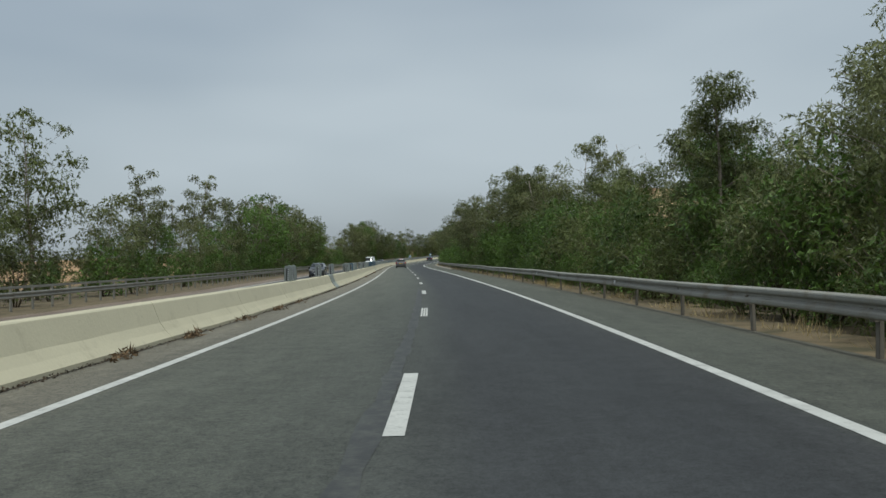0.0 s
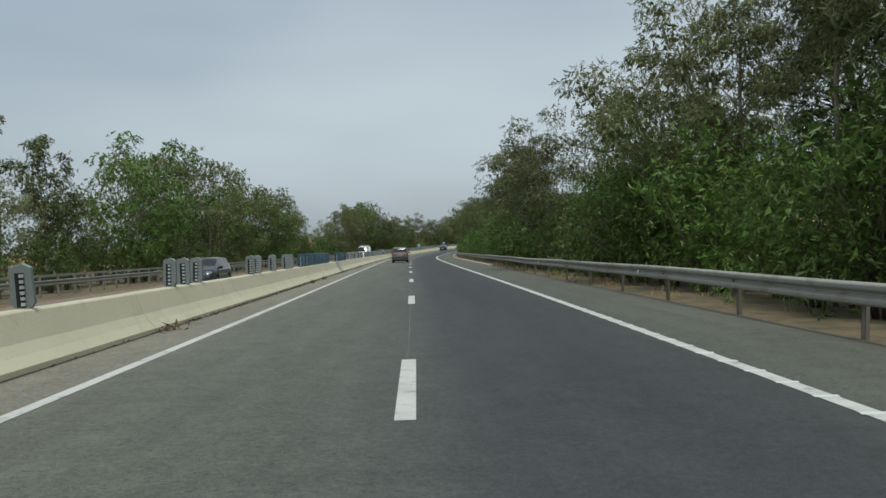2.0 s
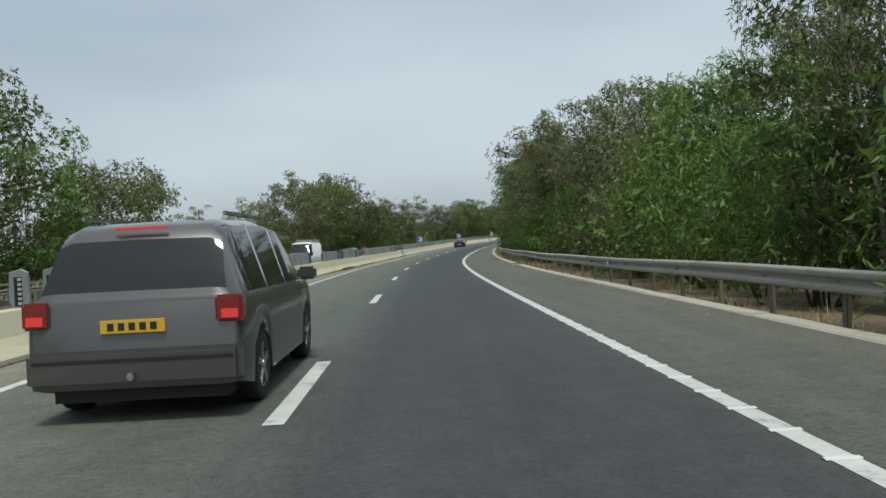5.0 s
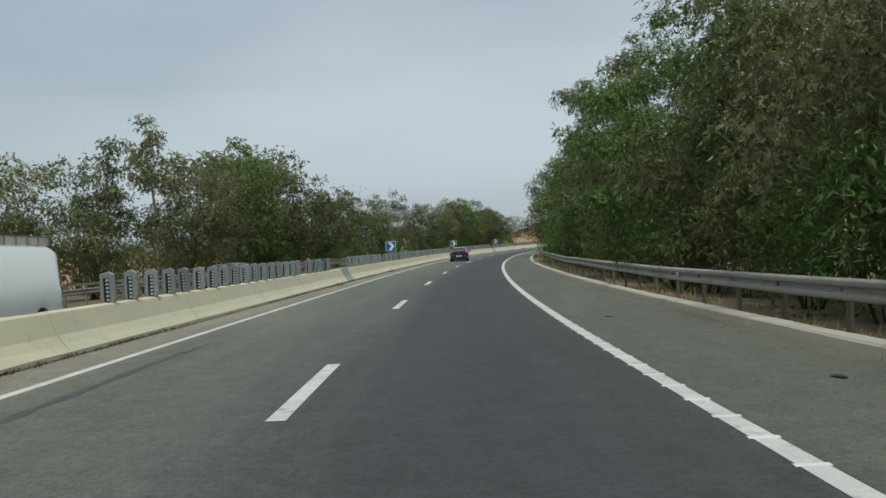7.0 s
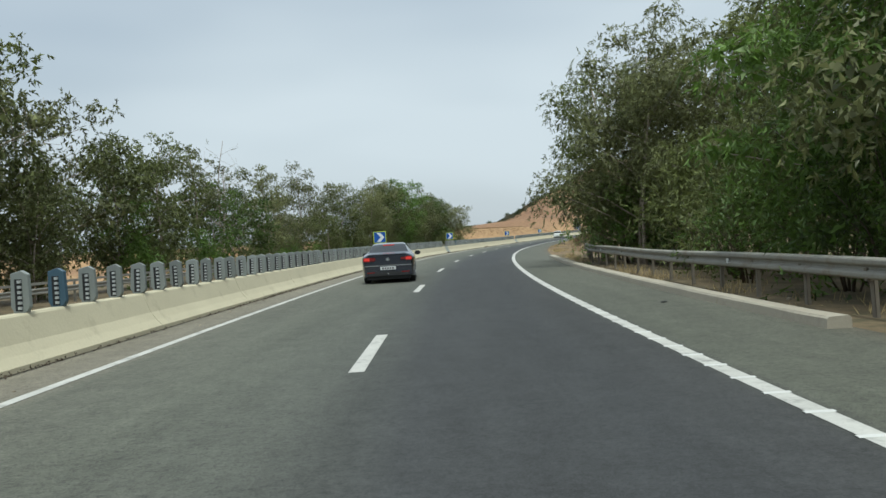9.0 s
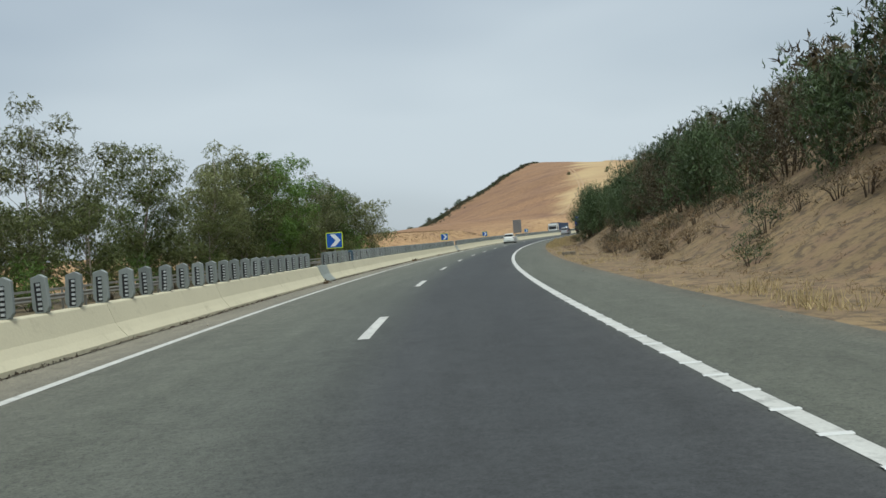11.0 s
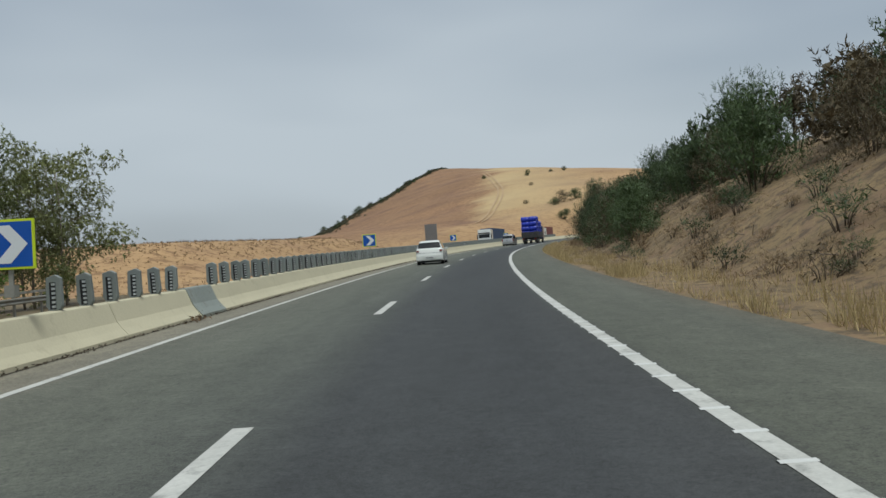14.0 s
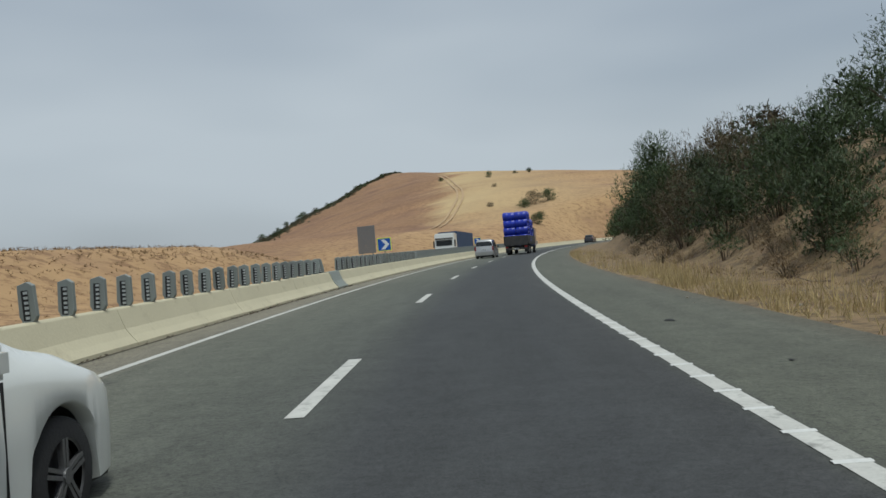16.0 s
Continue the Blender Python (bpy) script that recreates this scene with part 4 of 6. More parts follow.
bare = make_tree("bare_tree", 91, 12.0, 0.35, 2.4, 14, 30, M_LEAF_PALE, limbs=11, droop=0.5, stems=2, leaf_size=(0.25, 0.03), fill=0)
ORIGINALS.append(bare)
for s, lat, hgt in ((52, 16, 11.0), (60, 14.5, 11.0), (296, -24, 12.0), (84, 13, 10)):
    put([bare], s, lat, -0.3, hgt / 11.4, random.uniform(0, 360), "half-dead tree with thin bare branches", "tree", "roadside trees")
S_LABEL = "dark wiry scrub bush on the earth slope"
for lo, hi, s0, s1, step, sz in ((10.2, 12.0, 392, 440, 4.0, 1.25), (11.6, 13.4, 316, 346, 4.0, 1.25), (10.5, 12.0, 440, 520, 6.0, 1.2), (13.4, 15.8, 296, 430, 5.0, 1.35), (15.5, 20.0, 284, 450, 5.0, 1.55), (20, 27, 284, 450, 7.0, 1.65), (12.5, 20, 450, 600, 9.0, 1.5)):
    for s in np.arange(s0, s1, step):
        lat = random.uniform(lo, hi)
        put(scrub if lo < 15 and s < 450 else scrub_back, s + random.uniform(-1.6, 1.6), lat, float(bank(s, lat)) - 0.45, sz * (1.0 if s < 412 else 0.78) * random.uniform(0.75, 1.2), random.uniform(0, 360), S_LABEL, "bush", "scrub on the slope")

for s, lat, size in ((349.5, 10.8, 1.35), (352, 10.4, 1.6), (355, 11.0, 1.55), (357.5, 11.6, 1.4), (436, 13.2, 1.35), (441, 12.6, 1.4), (447, 12.4, 1.6), (453, 12.0, 1.9), (460, 12.5, 1.7), (425, 17, 1.5)):
    put(scrub, s, lat, float(bank(s, lat)) - 0.45, size, random.uniform(0, 360), S_LABEL, "bush", "scrub on the slope")
heath = [make_bush("heath_bush", 171 + i, 1.1, 0.95, 14, 110, m, -0.6, (0.15, 0.012), twigs=9, fill=60, fill_size=(0.2, 0.05), twig=0.25) for i, m in enumerate([M_LEAF_DARK, M_LEAF_BROWN, M_TUFT])]
ORIGINALS += heath
for i in range(190):                    # low bushes on the bare slope
    s, lat = random.uniform(296, 446), random.uniform(8.6, 13.0)
    if 330 < s < 364 and lat < 10.8:
        lat += 3.0
    put(heath, s, lat, float(bank(s, lat)) - 0.1, random.uniform(0.35, 0.95), random.uniform(0, 360), "low dry bush on the earth slope", "bush", "low bushes on the slope")


def hill_bush(x, y, size, label):
    z = float(terrain(np.array([x]), np.array([y]))[0])
    k = scrub[random.randrange(len(scrub))]
    tagged(copy_thing(k, pose(x, y, z - 0.3, 0, 0, random.uniform(0, 360)) @ Matrix.Diagonal((size, size, size * 0.62, 1))), label, "bush", "bushes on the hill")


for i in range(40):                    # dark scrub along the hill's ridge
    t = random.random()
    hill_bush(66 + 190 * t + random.uniform(-6, 6) + 8 * (1 - t), 800 + 268 * t + random.uniform(-10, 4), random.uniform(0.9, 1.8) * (1.35 - 0.6 * t), "dark scrub on the hill ridge")
for x, y, size in ((159, 625, 2.6), (166, 627, 2.2), (154, 622, 1.6), (141, 590, 1.5), (146, 596, 1.2), (150, 640, 1.0), (205, 760, 1.0), (212, 775, 1.3), (225, 770, 1.0), (236, 775, 1.4), (180, 700, 0.9), (190, 790, 1.2)):
    hill_bush(x, y, size, "dark green bush on the bare hillside")
for k in ORIGINALS:
    for o_ in (*k.children_recursive, k):
        bpy.data.objects.remove(o_)

# ---------- dry growth on the cutting ----------
rng = np.random.default_rng(31)
ts = np.concatenate([rng.uniform(286, 450, 4200), rng.uniform(360, 430, 1600)])
tl = 6.9 + rng.gamma(2.2, 1.9, len(ts))
ok = np.array([noise.noise(Vector((a_ * 0.22, b_ * 0.4, 2))) for a_, b_ in zip(ts, tl)]) + rng.normal(0, 0.25, len(ts)) > 0.0
ts, tl = ts[ok], tl[ok]
tc_ = on_road(ts, tl, np.array([float(bank(a_, b_)) for a_, b_ in zip(ts, tl)]) - 0.04)
v, f = blades(rng, tc_, 22, 0.2, 0.17, 0.008, -0.45)
tagged(raw("dry_scrub_tufts", v, f, M_TUFT), "dry brown tufts and low twigs on the earth slope", "grass", kind="stuff")

# ---------- dark scrub in a band along the hill's ridge ----------
rng = np.random.default_rng(61)
rt = rng.uniform(-0.16, 1.0, 1500)
rx_ = 66 + 190 * rt + 8 * (1 - rt) + rng.normal(0, 2.0, 1500)
ry_ = 800 + 268 * rt - np.abs(rng.normal(0, 5.5, 1500)) * np.clip(2.2 - 2.2 * rt, 0.3, 2.2)
rc = np.stack([rx_, ry_, terrain(rx_, ry_) + 0.4], -1)
v, f = blades(rng, rc, 26, 1.15, 0.8, 0.2, -0.1)
tagged(raw("ridge_scrub", v, f, material("ridge_leaf", (0.075, 0.075, 0.04), 0.8, vary=0.2, scale=0.1, fine=1, bump=0, island=0.4)), "dark scrub in a band along the bare hill's ridge", "scrub", kind="stuff")

# ---------- a track up the hill ----------
tx = np.interp(np.linspace(0, 1, 60), [0, 0.25, 0.6, 1], [118, 146, 172, 203])
ty = np.interp(np.linspace(0, 1, 60), [0, 0.25, 0.6, 1], [610, 662, 735, 826])
tx, ty = (np.convolve(np.pad(q, 15, mode="reflect", reflect_type="odd"), np.ones(31) / 31, mode="valid") for q in (tx, ty))
for dx in (-1.5, 1.0):
    wx = dx + 5.0 * np.sin(np.linspace(0, 2.8, 60))
    za = terrain(tx + wx - 0.45, ty) + 0.25
    zb_ = terrain(tx + wx + 0.45, ty) + 0.25
    va = np.stack([np.stack([tx + wx - 0.45, ty, za], -1), np.stack([tx + wx + 0.45, ty, zb_], -1)], 1).reshape(-1, 3)
    tagged(raw("hill_track", va, [(2 * i, 2 * i + 1, 2 * i + 3, 2 * i + 2) for i in range(59)], material("pale_track", (0.4, 0.28, 0.16), 0.95, vary=0.2, scale=0.1, fine=1)), "pale wheel track up the bare hill", "track", kind="structure")

# ---------- dry grass beside the shoulder ----------
rng = np.random.default_rng(5)
gs = np.concatenate([rng.uniform(284, 470, 24000), rng.uniform(350, 425, 20000), rng.uniform(0, 275, 26000)])
gl = np.where(gs > 290, 6.0 + rng.gamma(1.5, 0.75, len(gs)), 6.35 + rng.gamma(1.6, 0.38, len(gs)))
clump = np.array([noise.noise(Vector((a_ * 0.55, b_ * 1.1, 0))) + 0.6 * noise.noise(Vector((a_ * 0.13, 0, 4))) for a_, b_ in zip(gs, gl)])
keep = clump + rng.normal(0, 0.12, len(gs)) > np.where(gs < 290, np.where(gs < 150, 0.22, 0.05), np.where((gs > 404) & (gs < 424), -0.05, 0.08))
gs, gl, clump = gs[keep], gl[keep], clump[keep]
gp = on_road(gs, gl, np.array([float(bank(a_, b_)) for a_, b_ in zip(gs, gl)]) - 0.03)
tip = rng.normal(0, 0.09, (len(gs), 3)) * np.array([1, 1, 0]) + np.array([0, 0, 1.0]) * rng.uniform(0.08, 0.6, (len(gs), 1)) * (np.where(gs > 352, 0.85, np.where(gs < 290, 0.55, 0.36)) * np.clip(0.6 + clump, 0.4, 1.2))[:, None]
wid = rng.normal(0, 1, (len(gs), 3)) * np.array([1, 1, 0])
wid *= 0.007 / np.linalg.norm(wid, axis=1, keepdims=True)
v = np.stack([gp - wid, gp + wid, gp + tip * 0.6 + wid * 0.8, gp + tip, gp + tip * 0.6 - wid * 0.8], 1).reshape(-1, 3)
tagged(raw("dry_grass", v, np.arange(len(v)).reshape(-1, 5), M_DRY_GRASS), "dry yellow grass along the road's edge", "grass", kind="stuff")
# ---------- anti-glare paddles on the barrier ----------
M_PADDLE = material("grey_plastic", (0.205, 0.225, 0.215), 0.6, vary=0.1, scale=2, fine=30, bump=0.05, each=0.15, spot=(0.2, 0.19, 0.17), spot_amount=0.15)
M_PADDLE_BLUE = material("blue_grey_plastic", (0.045, 0.085, 0.12), 0.5, vary=0.1, scale=2, fine=30, bump=0.05, each=0.2)
M_SLOT = material("slot_black", (0.012, 0.013, 0.014), 0.7, vary=0.05)
M_RUNG = material("pale_rung", (0.42, 0.44, 0.44), 0.6, vary=0.08)


def paddle(mat):
    """A moulded screen plate with chamfered shoulders and a slot full of rungs down the side facing the traffic."""
    th = empty("antiglare_paddle")
    b = bmesh.new()
    outline = [(-0.1, 0.0), (0.11, 0.0), (0.15, 0.07), (0.136, 0.515), (0.035, 0.57), (-0.136, 0.525), (-0.15, 0.07)]
    front = [b.verts.new((x, -0.035, z)) for x, z in outline]
    rear = [b.verts.new((x, 0.035, z)) for x, z in outline]
    b.faces.new(front)
    b.faces.new(rear[::-1])
    for i in range(7):
        b.faces.new((front[(i + 1) % 7], front[i], rear[i], rear[(i + 1) % 7]))
    bmesh.ops.bevel(b, geom=b.edges[:], offset=0.008, segments=1, affect="EDGES", clamp_overlap=True)
    part("plate", b, mat, th)
    for x in (-0.005,):
        b = bmesh.new()
        box(b, x - 0.06, -0.044, 0.01, x + 0.052, -0.036, 0.45)
        part("slot", b, M_SLOT, th)
    for i in range(6):
        b = bmesh.new()
        z = 0.05 + i * 0.072
        box(b, -0.004, -0.07, z - 0.015, 0.047, -0.04, z + 0.024)
        part("rung", b, M_RUNG, th)
    b = bmesh.new()
    box(b, -0.09, -0.06, -0.012, 0.09, 0.06, 0.012, 0.004)
    part("foot", b, mat, th)
    return th


grey_paddle, blue_paddle = paddle(M_PADDLE), paddle(M_PADDLE_BLUE)
# stretches of the barrier that carry paddles: from, to, colour (g grey, b blue)
STRETCHES = [(22.2, 23.4, "g"), (30.8, 31, "g"), (36.5, 36.7, "g"), (45.2, 48.9, "g"), (50.8, 53.9, "g"), (56.1, 56.3, "g"), (62, 64.4, "g"), (69.9, 71.2, "g"), (73.7, 73.9, "g"), (76.7, 78.2, "g"), (80.7, 92.2, "b"),
             (97.9, 104.9, "b"), (108.2, 111.6, "g"), (115, 115.2, "g"), (117.2, 117.4, "g"), (120.3, 121.9, "g"), (124, 124.2, "g"), (130.5, 133, "g"), (136, 142, "g"), (146, 152, "g"), (156, 166, "g"), (170, 175.9, "g"), (176.6, 178, "b"),
             (178.6, 186.2, "g"), (190, 206.9, "g"), (208, 212.5, "g"), (217.8, 222.9, "g"), (223.7, 229, "g"), (231.5, 306.5, "g"), (308.9, 366, "g"), (368.6, 427, "g"), (429.6, 452, "g")]
for s0, s1, c in STRETCHES:
    for s in np.arange(s0, s1, 1.0):
        if min(abs(s - q) for q in (234.3, 275.2, 311.3, 360.2, 395.2, 441.0)) < 0.35:
            continue
        blue = c == "b" or random.random() < 0.03
        tilt = random.gauss(0, 1.2) if random.random() > 0.012 else random.choice((-12, 14))
        ob = copy_thing(blue_paddle if blue else grey_paddle, road_pose(s, BARRIER + random.gauss(0, 0.01), 0.695, random.gauss(8, 5), random.gauss(0, 2), tilt))
        tagged(ob, "dark blue plastic anti-glare paddle on the barrier" if blue else "grey plastic anti-glare paddle with a slotted face", "screen", "anti-glare paddles")
for k in (grey_paddle, blue_paddle):
    for o_ in (*k.children_recursive, k):
        bpy.data.objects.remove(o_)

far_v, far_f = [], []
for i, s in enumerate(np.arange(452.5, 540, 1.0)):
    for x, z in ((-0.13, 0.0), (0.13, 0.0), (0.142, 0.5), (0.085, 0.565), (-0.085, 0.565), (-0.142, 0.5)):
        far_v += [on_road(s - 0.03, BARRIER + x, 0.69 + z), on_road(s + 0.03, BARRIER + x, 0.69 + z)]
    q = 12 * i
    far_f += [[q + 2 * j for j in range(6)], [q + 2 * j + 1 for j in range(5, -1, -1)]] + [[q + 2 * j, q + 2 * j + 1, q + 2 * ((j + 1) % 6) + 1, q + 2 * ((j + 1) % 6)] for j in range(6)]
tagged(raw("antiglare_row", far_v, far_f, M_PADDLE), "far row of grey anti-glare paddles on the barrier", "screen", kind="stuff")

# ---------- chevron signs ----------
M_BLUE = material("sign_blue", (0.012, 0.09, 0.42), 0.4, vary=0.06)
M_WHITE = material("sign_white", (0.75, 0.77, 0.78), 0.4, vary=0.04)
M_YELLOW = material("sign_yellow_green", (0.62, 0.75, 0.03), 0.4, vary=0.06)
M_GREY_BACK = material("sign_back", (0.2, 0.21, 0.22), 0.5, metal=0.4, vary=0.1)


def flat(bm, pts, y):
    bm.faces.new([bm.verts.new((x, y, z)) for x, z in pts])


def chevron():
    th = empty("chevron_sign")
    b = bmesh.new()
    box(b, -0.03, 0.0, -0.75, 0.03, 0.04, 0.4)
    part("pole", b, M_STEEL, th)
    b = bmesh.new()
    box(b, -0.08, -0.05, -0.78, 0.08, 0.08, -0.6, 0.005)
    part("bracket", b, M_STEEL, th)
    b = bmesh.new()
    box(b, -0.4, -0.03, -0.37, 0.4, 0.0, 0.37, 0.006)
    part("panel", b, M_YELLOW, th, "fluorescent yellow-green border")
    b = bmesh.new()
    box(b, -0.362, -0.034, -0.332, 0.362, -0.031, 0.332)
    part("field", b, M_BLUE, th, "blue sign face")
    b = bmesh.new()
    flat(b, [(-0.2, -0.28), (0.04, -0.28), (0.3, 0.0), (0.04, 0.28), (-0.2, 0.28), (0.06, 0.0)], -0.038)
    part("arrow", b, M_WHITE, th, "white chevron pointing right")
    return th


one = chevron()
for s in (234.3, 275.2, 311.3, 359.7, 395.2, 441.0, 487.0):
    tagged(copy_thing(one, road_pose(s, BARRIER, 1.76, random.uniform(-6, 4), 0, random.uniform(-1.5, 1.5))), "blue and white chevron sign with a yellow-green border", "sign", "chevron signs")
for o_ in (*one.children_recursive, one):
    bpy.data.objects.remove(o_)

# ---------- the back of a large sign beyond the opposite carriageway ----------
board = empty("sign_board", road_pose(499, -22, -0.4, 12))
tagged(board, "grey slatted back of a large road sign on posts", "sign")
for i in range(14):
    b = bmesh.new()
    box(b, -1.35, -0.03, 1.75 + i * 0.265, 1.35, 0.02, 1.75 + i * 0.265 + 0.255, 0.01)
    part("slat", b, M_GREY_BACK, board)
for x in (-0.8, 0.8):
    b = bmesh.new()
    box(b, x - 0.06, 0.03, -1.5, x + 0.06, 0.15, 5.4, 0.01)
    part("post", b, M_STEEL, board)
# ---------- vehicles ----------
def paint(name, color, metal=0.35, rough=0.35):
    return material(name, color, rough, metal=metal, vary=0.03, scale=1.5, fine=60, bump=0.0, coat=0.8)


M_GLASS = bpy.data.materials.new("tinted_glass")
M_GLASS.use_nodes = True
_g = M_GLASS.node_tree.nodes["Principled BSDF"]
_g.inputs["Base Color"].default_value = (0.02, 0.024, 0.027, 1)
_g.inputs["Roughness"].default_value = 0.04
_g.inputs["Transmission Weight"].default_value = 0.25
_g.inputs["IOR"].default_value = 1.45
M_TYRE = material("tyre_rubber", (0.022, 0.022, 0.023), 0.85, vary=0.15, scale=6, fine=40, bump=0.2)
M_RIM = material("alloy_rim", (0.42, 0.43, 0.44), 0.35, metal=0.8, vary=0.08)
M_RIM_DARK = material("dark_alloy_rim", (0.2, 0.2, 0.205), 0.4, metal=0.7, vary=0.1)
M_BLACK = material("black_plastic", (0.02, 0.02, 0.021), 0.6, vary=0.1)
M_CHROME = material("chrome_strip", (0.6, 0.61, 0.62), 0.2, metal=0.95, vary=0.03)
M_PLATE_W = material("white_plate", (0.65, 0.66, 0.66), 0.5, vary=0.05)
M_PLATE_Y = material("yellow_plate", (0.7, 0.42, 0.03), 0.5, vary=0.05)
M_SEAT = material("dark_upholstery", (0.03, 0.03, 0.033), 0.9, vary=0.15)


def lamp_material(name, color, glow):
    m = material(name, color, 0.25, vary=0.04, coat=0.5)
    b = m.node_tree.nodes["Principled BSDF"]
    b.inputs["Emission Color"].default_value, b.inputs["Emission Strength"].default_value = (*color, 1), glow
    return m


M_TAIL = lamp_material("tail_lens", (0.2, 0.012, 0.012), 0.0)
M_TAIL_LIT = lamp_material("lit_brake_lens", (0.7, 0.04, 0.03), 0.22)
M_HEAD = material("headlight_lens", (0.6, 0.62, 0.64), 0.15, metal=0.3, vary=0.05, coat=0.8)


def wheel(th, x, y, r, width=0.21, spokes=5, rim=None):
    """A tyre with a spoked rim, its face turned outwards."""
    side = 1 if x > 0 else -1
    b = bmesh.new()
    prof = [(0.62 * r, -0.5), (0.9 * r, -0.5), (0.975 * r, -0.42), (r, -0.25), (r, 0.25), (0.975 * r, 0.42), (0.9 * r, 0.5), (0.62 * r, 0.5)]
    seg = 28
    rings = [[b.verts.new((x + side * q * width, y + rr * math.cos(2 * math.pi * k / seg), r + rr * math.sin(2 * math.pi * k / seg))) for rr, q in prof] for k in range(seg)]
    for k in range(seg):
        for j in range(len(prof) - 1):
            b.faces.new((rings[k][j], rings[k][j + 1], rings[(k + 1) % seg][j + 1], rings[(k + 1) % seg][j]))
    tyre = part("wheel", b, M_TYRE, th, smooth=True)
    b = bmesh.new()
    f = x + side * 0.44 * width
    bmesh.ops.create_cone(b, cap_ends=True, segments=seg, radius1=0.63 * r, radius2=0.6 * r, depth=0.03, matrix=Matrix.Translation((f - side * 0.06, y, r)) @ Matrix.Rotation(radians(90), 4, "Y"))
    part("rim_well", b, M_BLACK, tyre)
    b = bmesh.new()
    for k in range(spokes):
        for da in (-0.16, 0.16):
            box_m = Matrix.Translation((f, y, r)) @ Matrix.Rotation(2 * math.pi * k / spokes + da, 4, "X") @ Matrix.Translation((0, 0, 0.34 * r)) @ Matrix.Rotation(-da * 0.9, 4, "X")
            bmesh.ops.create_cube(b, size=1.0, matrix=box_m @ Matrix.Diagonal((0.03, 0.075 * r, 0.58 * r, 1)))
    bmesh.ops.create_cone(b, cap_ends=True, segments=14, radius1=0.16 * r, radius2=0.13 * r, depth=0.05, matrix=Matrix.Translation((f, y, r)) @ Matrix.Rotation(radians(90), 4, "Y"))
    for k in range(seg):
        a0, a1 = 2 * math.pi * k / seg, 2 * math.pi * (k + 1) / seg
        q = [b.verts.new((f + dx, y + rr * math.cos(a_), r + rr * math.sin(a_))) for a_ in (a0, a1) for rr, dx in ((0.6 * r, 0.0), (0.66 * r, side * 0.012))]
        b.faces.new((q[0], q[1], q[3], q[2]))
    part("rim", b, rim or M_RIM, tyre)
    return tyre


def car(name, m, mat, L, roof, belt, half, roof_half, wheels, r, panes, low=0.24, spokes=5, rim=None):
    """A car body lofted along its length: roof, belt, half, roof_half are (y, value) lines; rear at y 0. panes: (name, y0, y1, 'side' or 'top')."""
    th = empty(name, m)
    keys = {0.0, L}
    for line in (roof, belt, half, roof_half):
        keys |= {k for k, _ in line}
    for _, y0, y1, _ in panes:
        keys |= {y0, y1}
    for wy in wheels:
        keys |= {round(wy + d, 3) for d in np.linspace(-r - 0.07, r + 0.07, 13)}
    keys |= set(np.round(np.arange(0, L, 0.12), 3)) | {round(L - q, 3) for q in (0.02, 0.05, 0.09)} | {0.02, 0.05, 0.09}
    ys = sorted(k for k in keys if 0 <= k <= L)
    ys = [y for i, y in enumerate(ys) if i == 0 or y - ys[i - 1] > 0.004]

    def at_y(line, y):
        w = min(0.13, y, L - y)
        return float(np.mean(np.interp(y + np.linspace(-w, w, 9), [k for k, _ in line], [q for _, q in line])))

    sections = []
    for y in ys:
        zr, zb, w, wr = at_y(roof, y), at_y(belt, y), at_y(half, y), at_y(roof_half, y)
        zl = low + 0.06 * max(0, 1 - y / 0.3) + 0.05 * max(0, 1 - (L - y) / 0.3)
        for wy in wheels:
            if abs(y - wy) < r + 0.06:
                zl = max(zl, r + math.sqrt(max(0.0, (r + 0.06) ** 2 - (y - wy) ** 2)) - 0.01)
        zl = min(zl, zb - 0.13)
        zt = max(zr, zb + 0.01)
        span = zb - low
        z1 = max(zl + 0.03, low + 0.5 * span)
        pts = [(0.9 * w, zl), (0.985 * w, zl + 0.015), (w, z1), (0.99 * w, max(z1 + 0.02, zb - 0.12 * span)), (0.945 * w, zb), (wr + 0.1 * (0.955 * w - wr) * (zt - zb < 0.1), zb + (zt - zb) * 0.9), (wr * 0.84, zb + (zt - zb) * 0.985), (0.0, zt)]
        sections.append([(px, y, pz) for px, pz in pts] + [(-px, y, pz) for px, pz in pts[-2::-1]])
    n = len(sections[0])
    groups = {}
    for i in range(len(ys) - 1):
        mid = (ys[i] + ys[i + 1]) / 2
        for j in range(n - 1):
            key = ("body", 0)
            for pi, (pn, y0, y1, where) in enumerate(panes):
                if y0 < mid < y1 and ((where == "side" and j in (4, 9)) or (where == "top" and j in (5, 6, 7, 8))):
                    if where == "side" and sections[i][5][2] - sections[i][4][2] < 0.05:
                        continue
                    key = (pn, pi * 10 + (j == 9))
            groups.setdefault(key, []).append((i, j))
    for (pn, _), cells in groups.items():
        used, verts, faces = {}, [], []

        def vid(i, j):
            if (i, j) not in used:
                used[(i, j)] = len(verts)
                verts.append(sections[i][j])
            return used[(i, j)]

        for i, j in cells:
            faces.append((vid(i, j), vid(i + 1, j), vid(i + 1, j + 1), vid(i, j + 1)))
        if pn == "body":
            faces.append([vid(0, j) for j in range(n)])
            faces.append([vid(len(ys) - 1, j) for j in range(n)][::-1])
        raw(pn, verts, faces, mat if pn == "body" else M_GLASS, th, smooth=True)
        body = th.children[-1]
        if pn == "body":
            body.data.set_sharp_from_angle(angle=radians(52))
    b = bmesh.new()
    box(b, -0.8 * at_y(half, L / 2), 0.12, low - 0.06, 0.8 * at_y(half, L / 2), L - 0.15, low + 0.16)
    part("underbody", b, M_BLACK, th)
    b = bmesh.new()
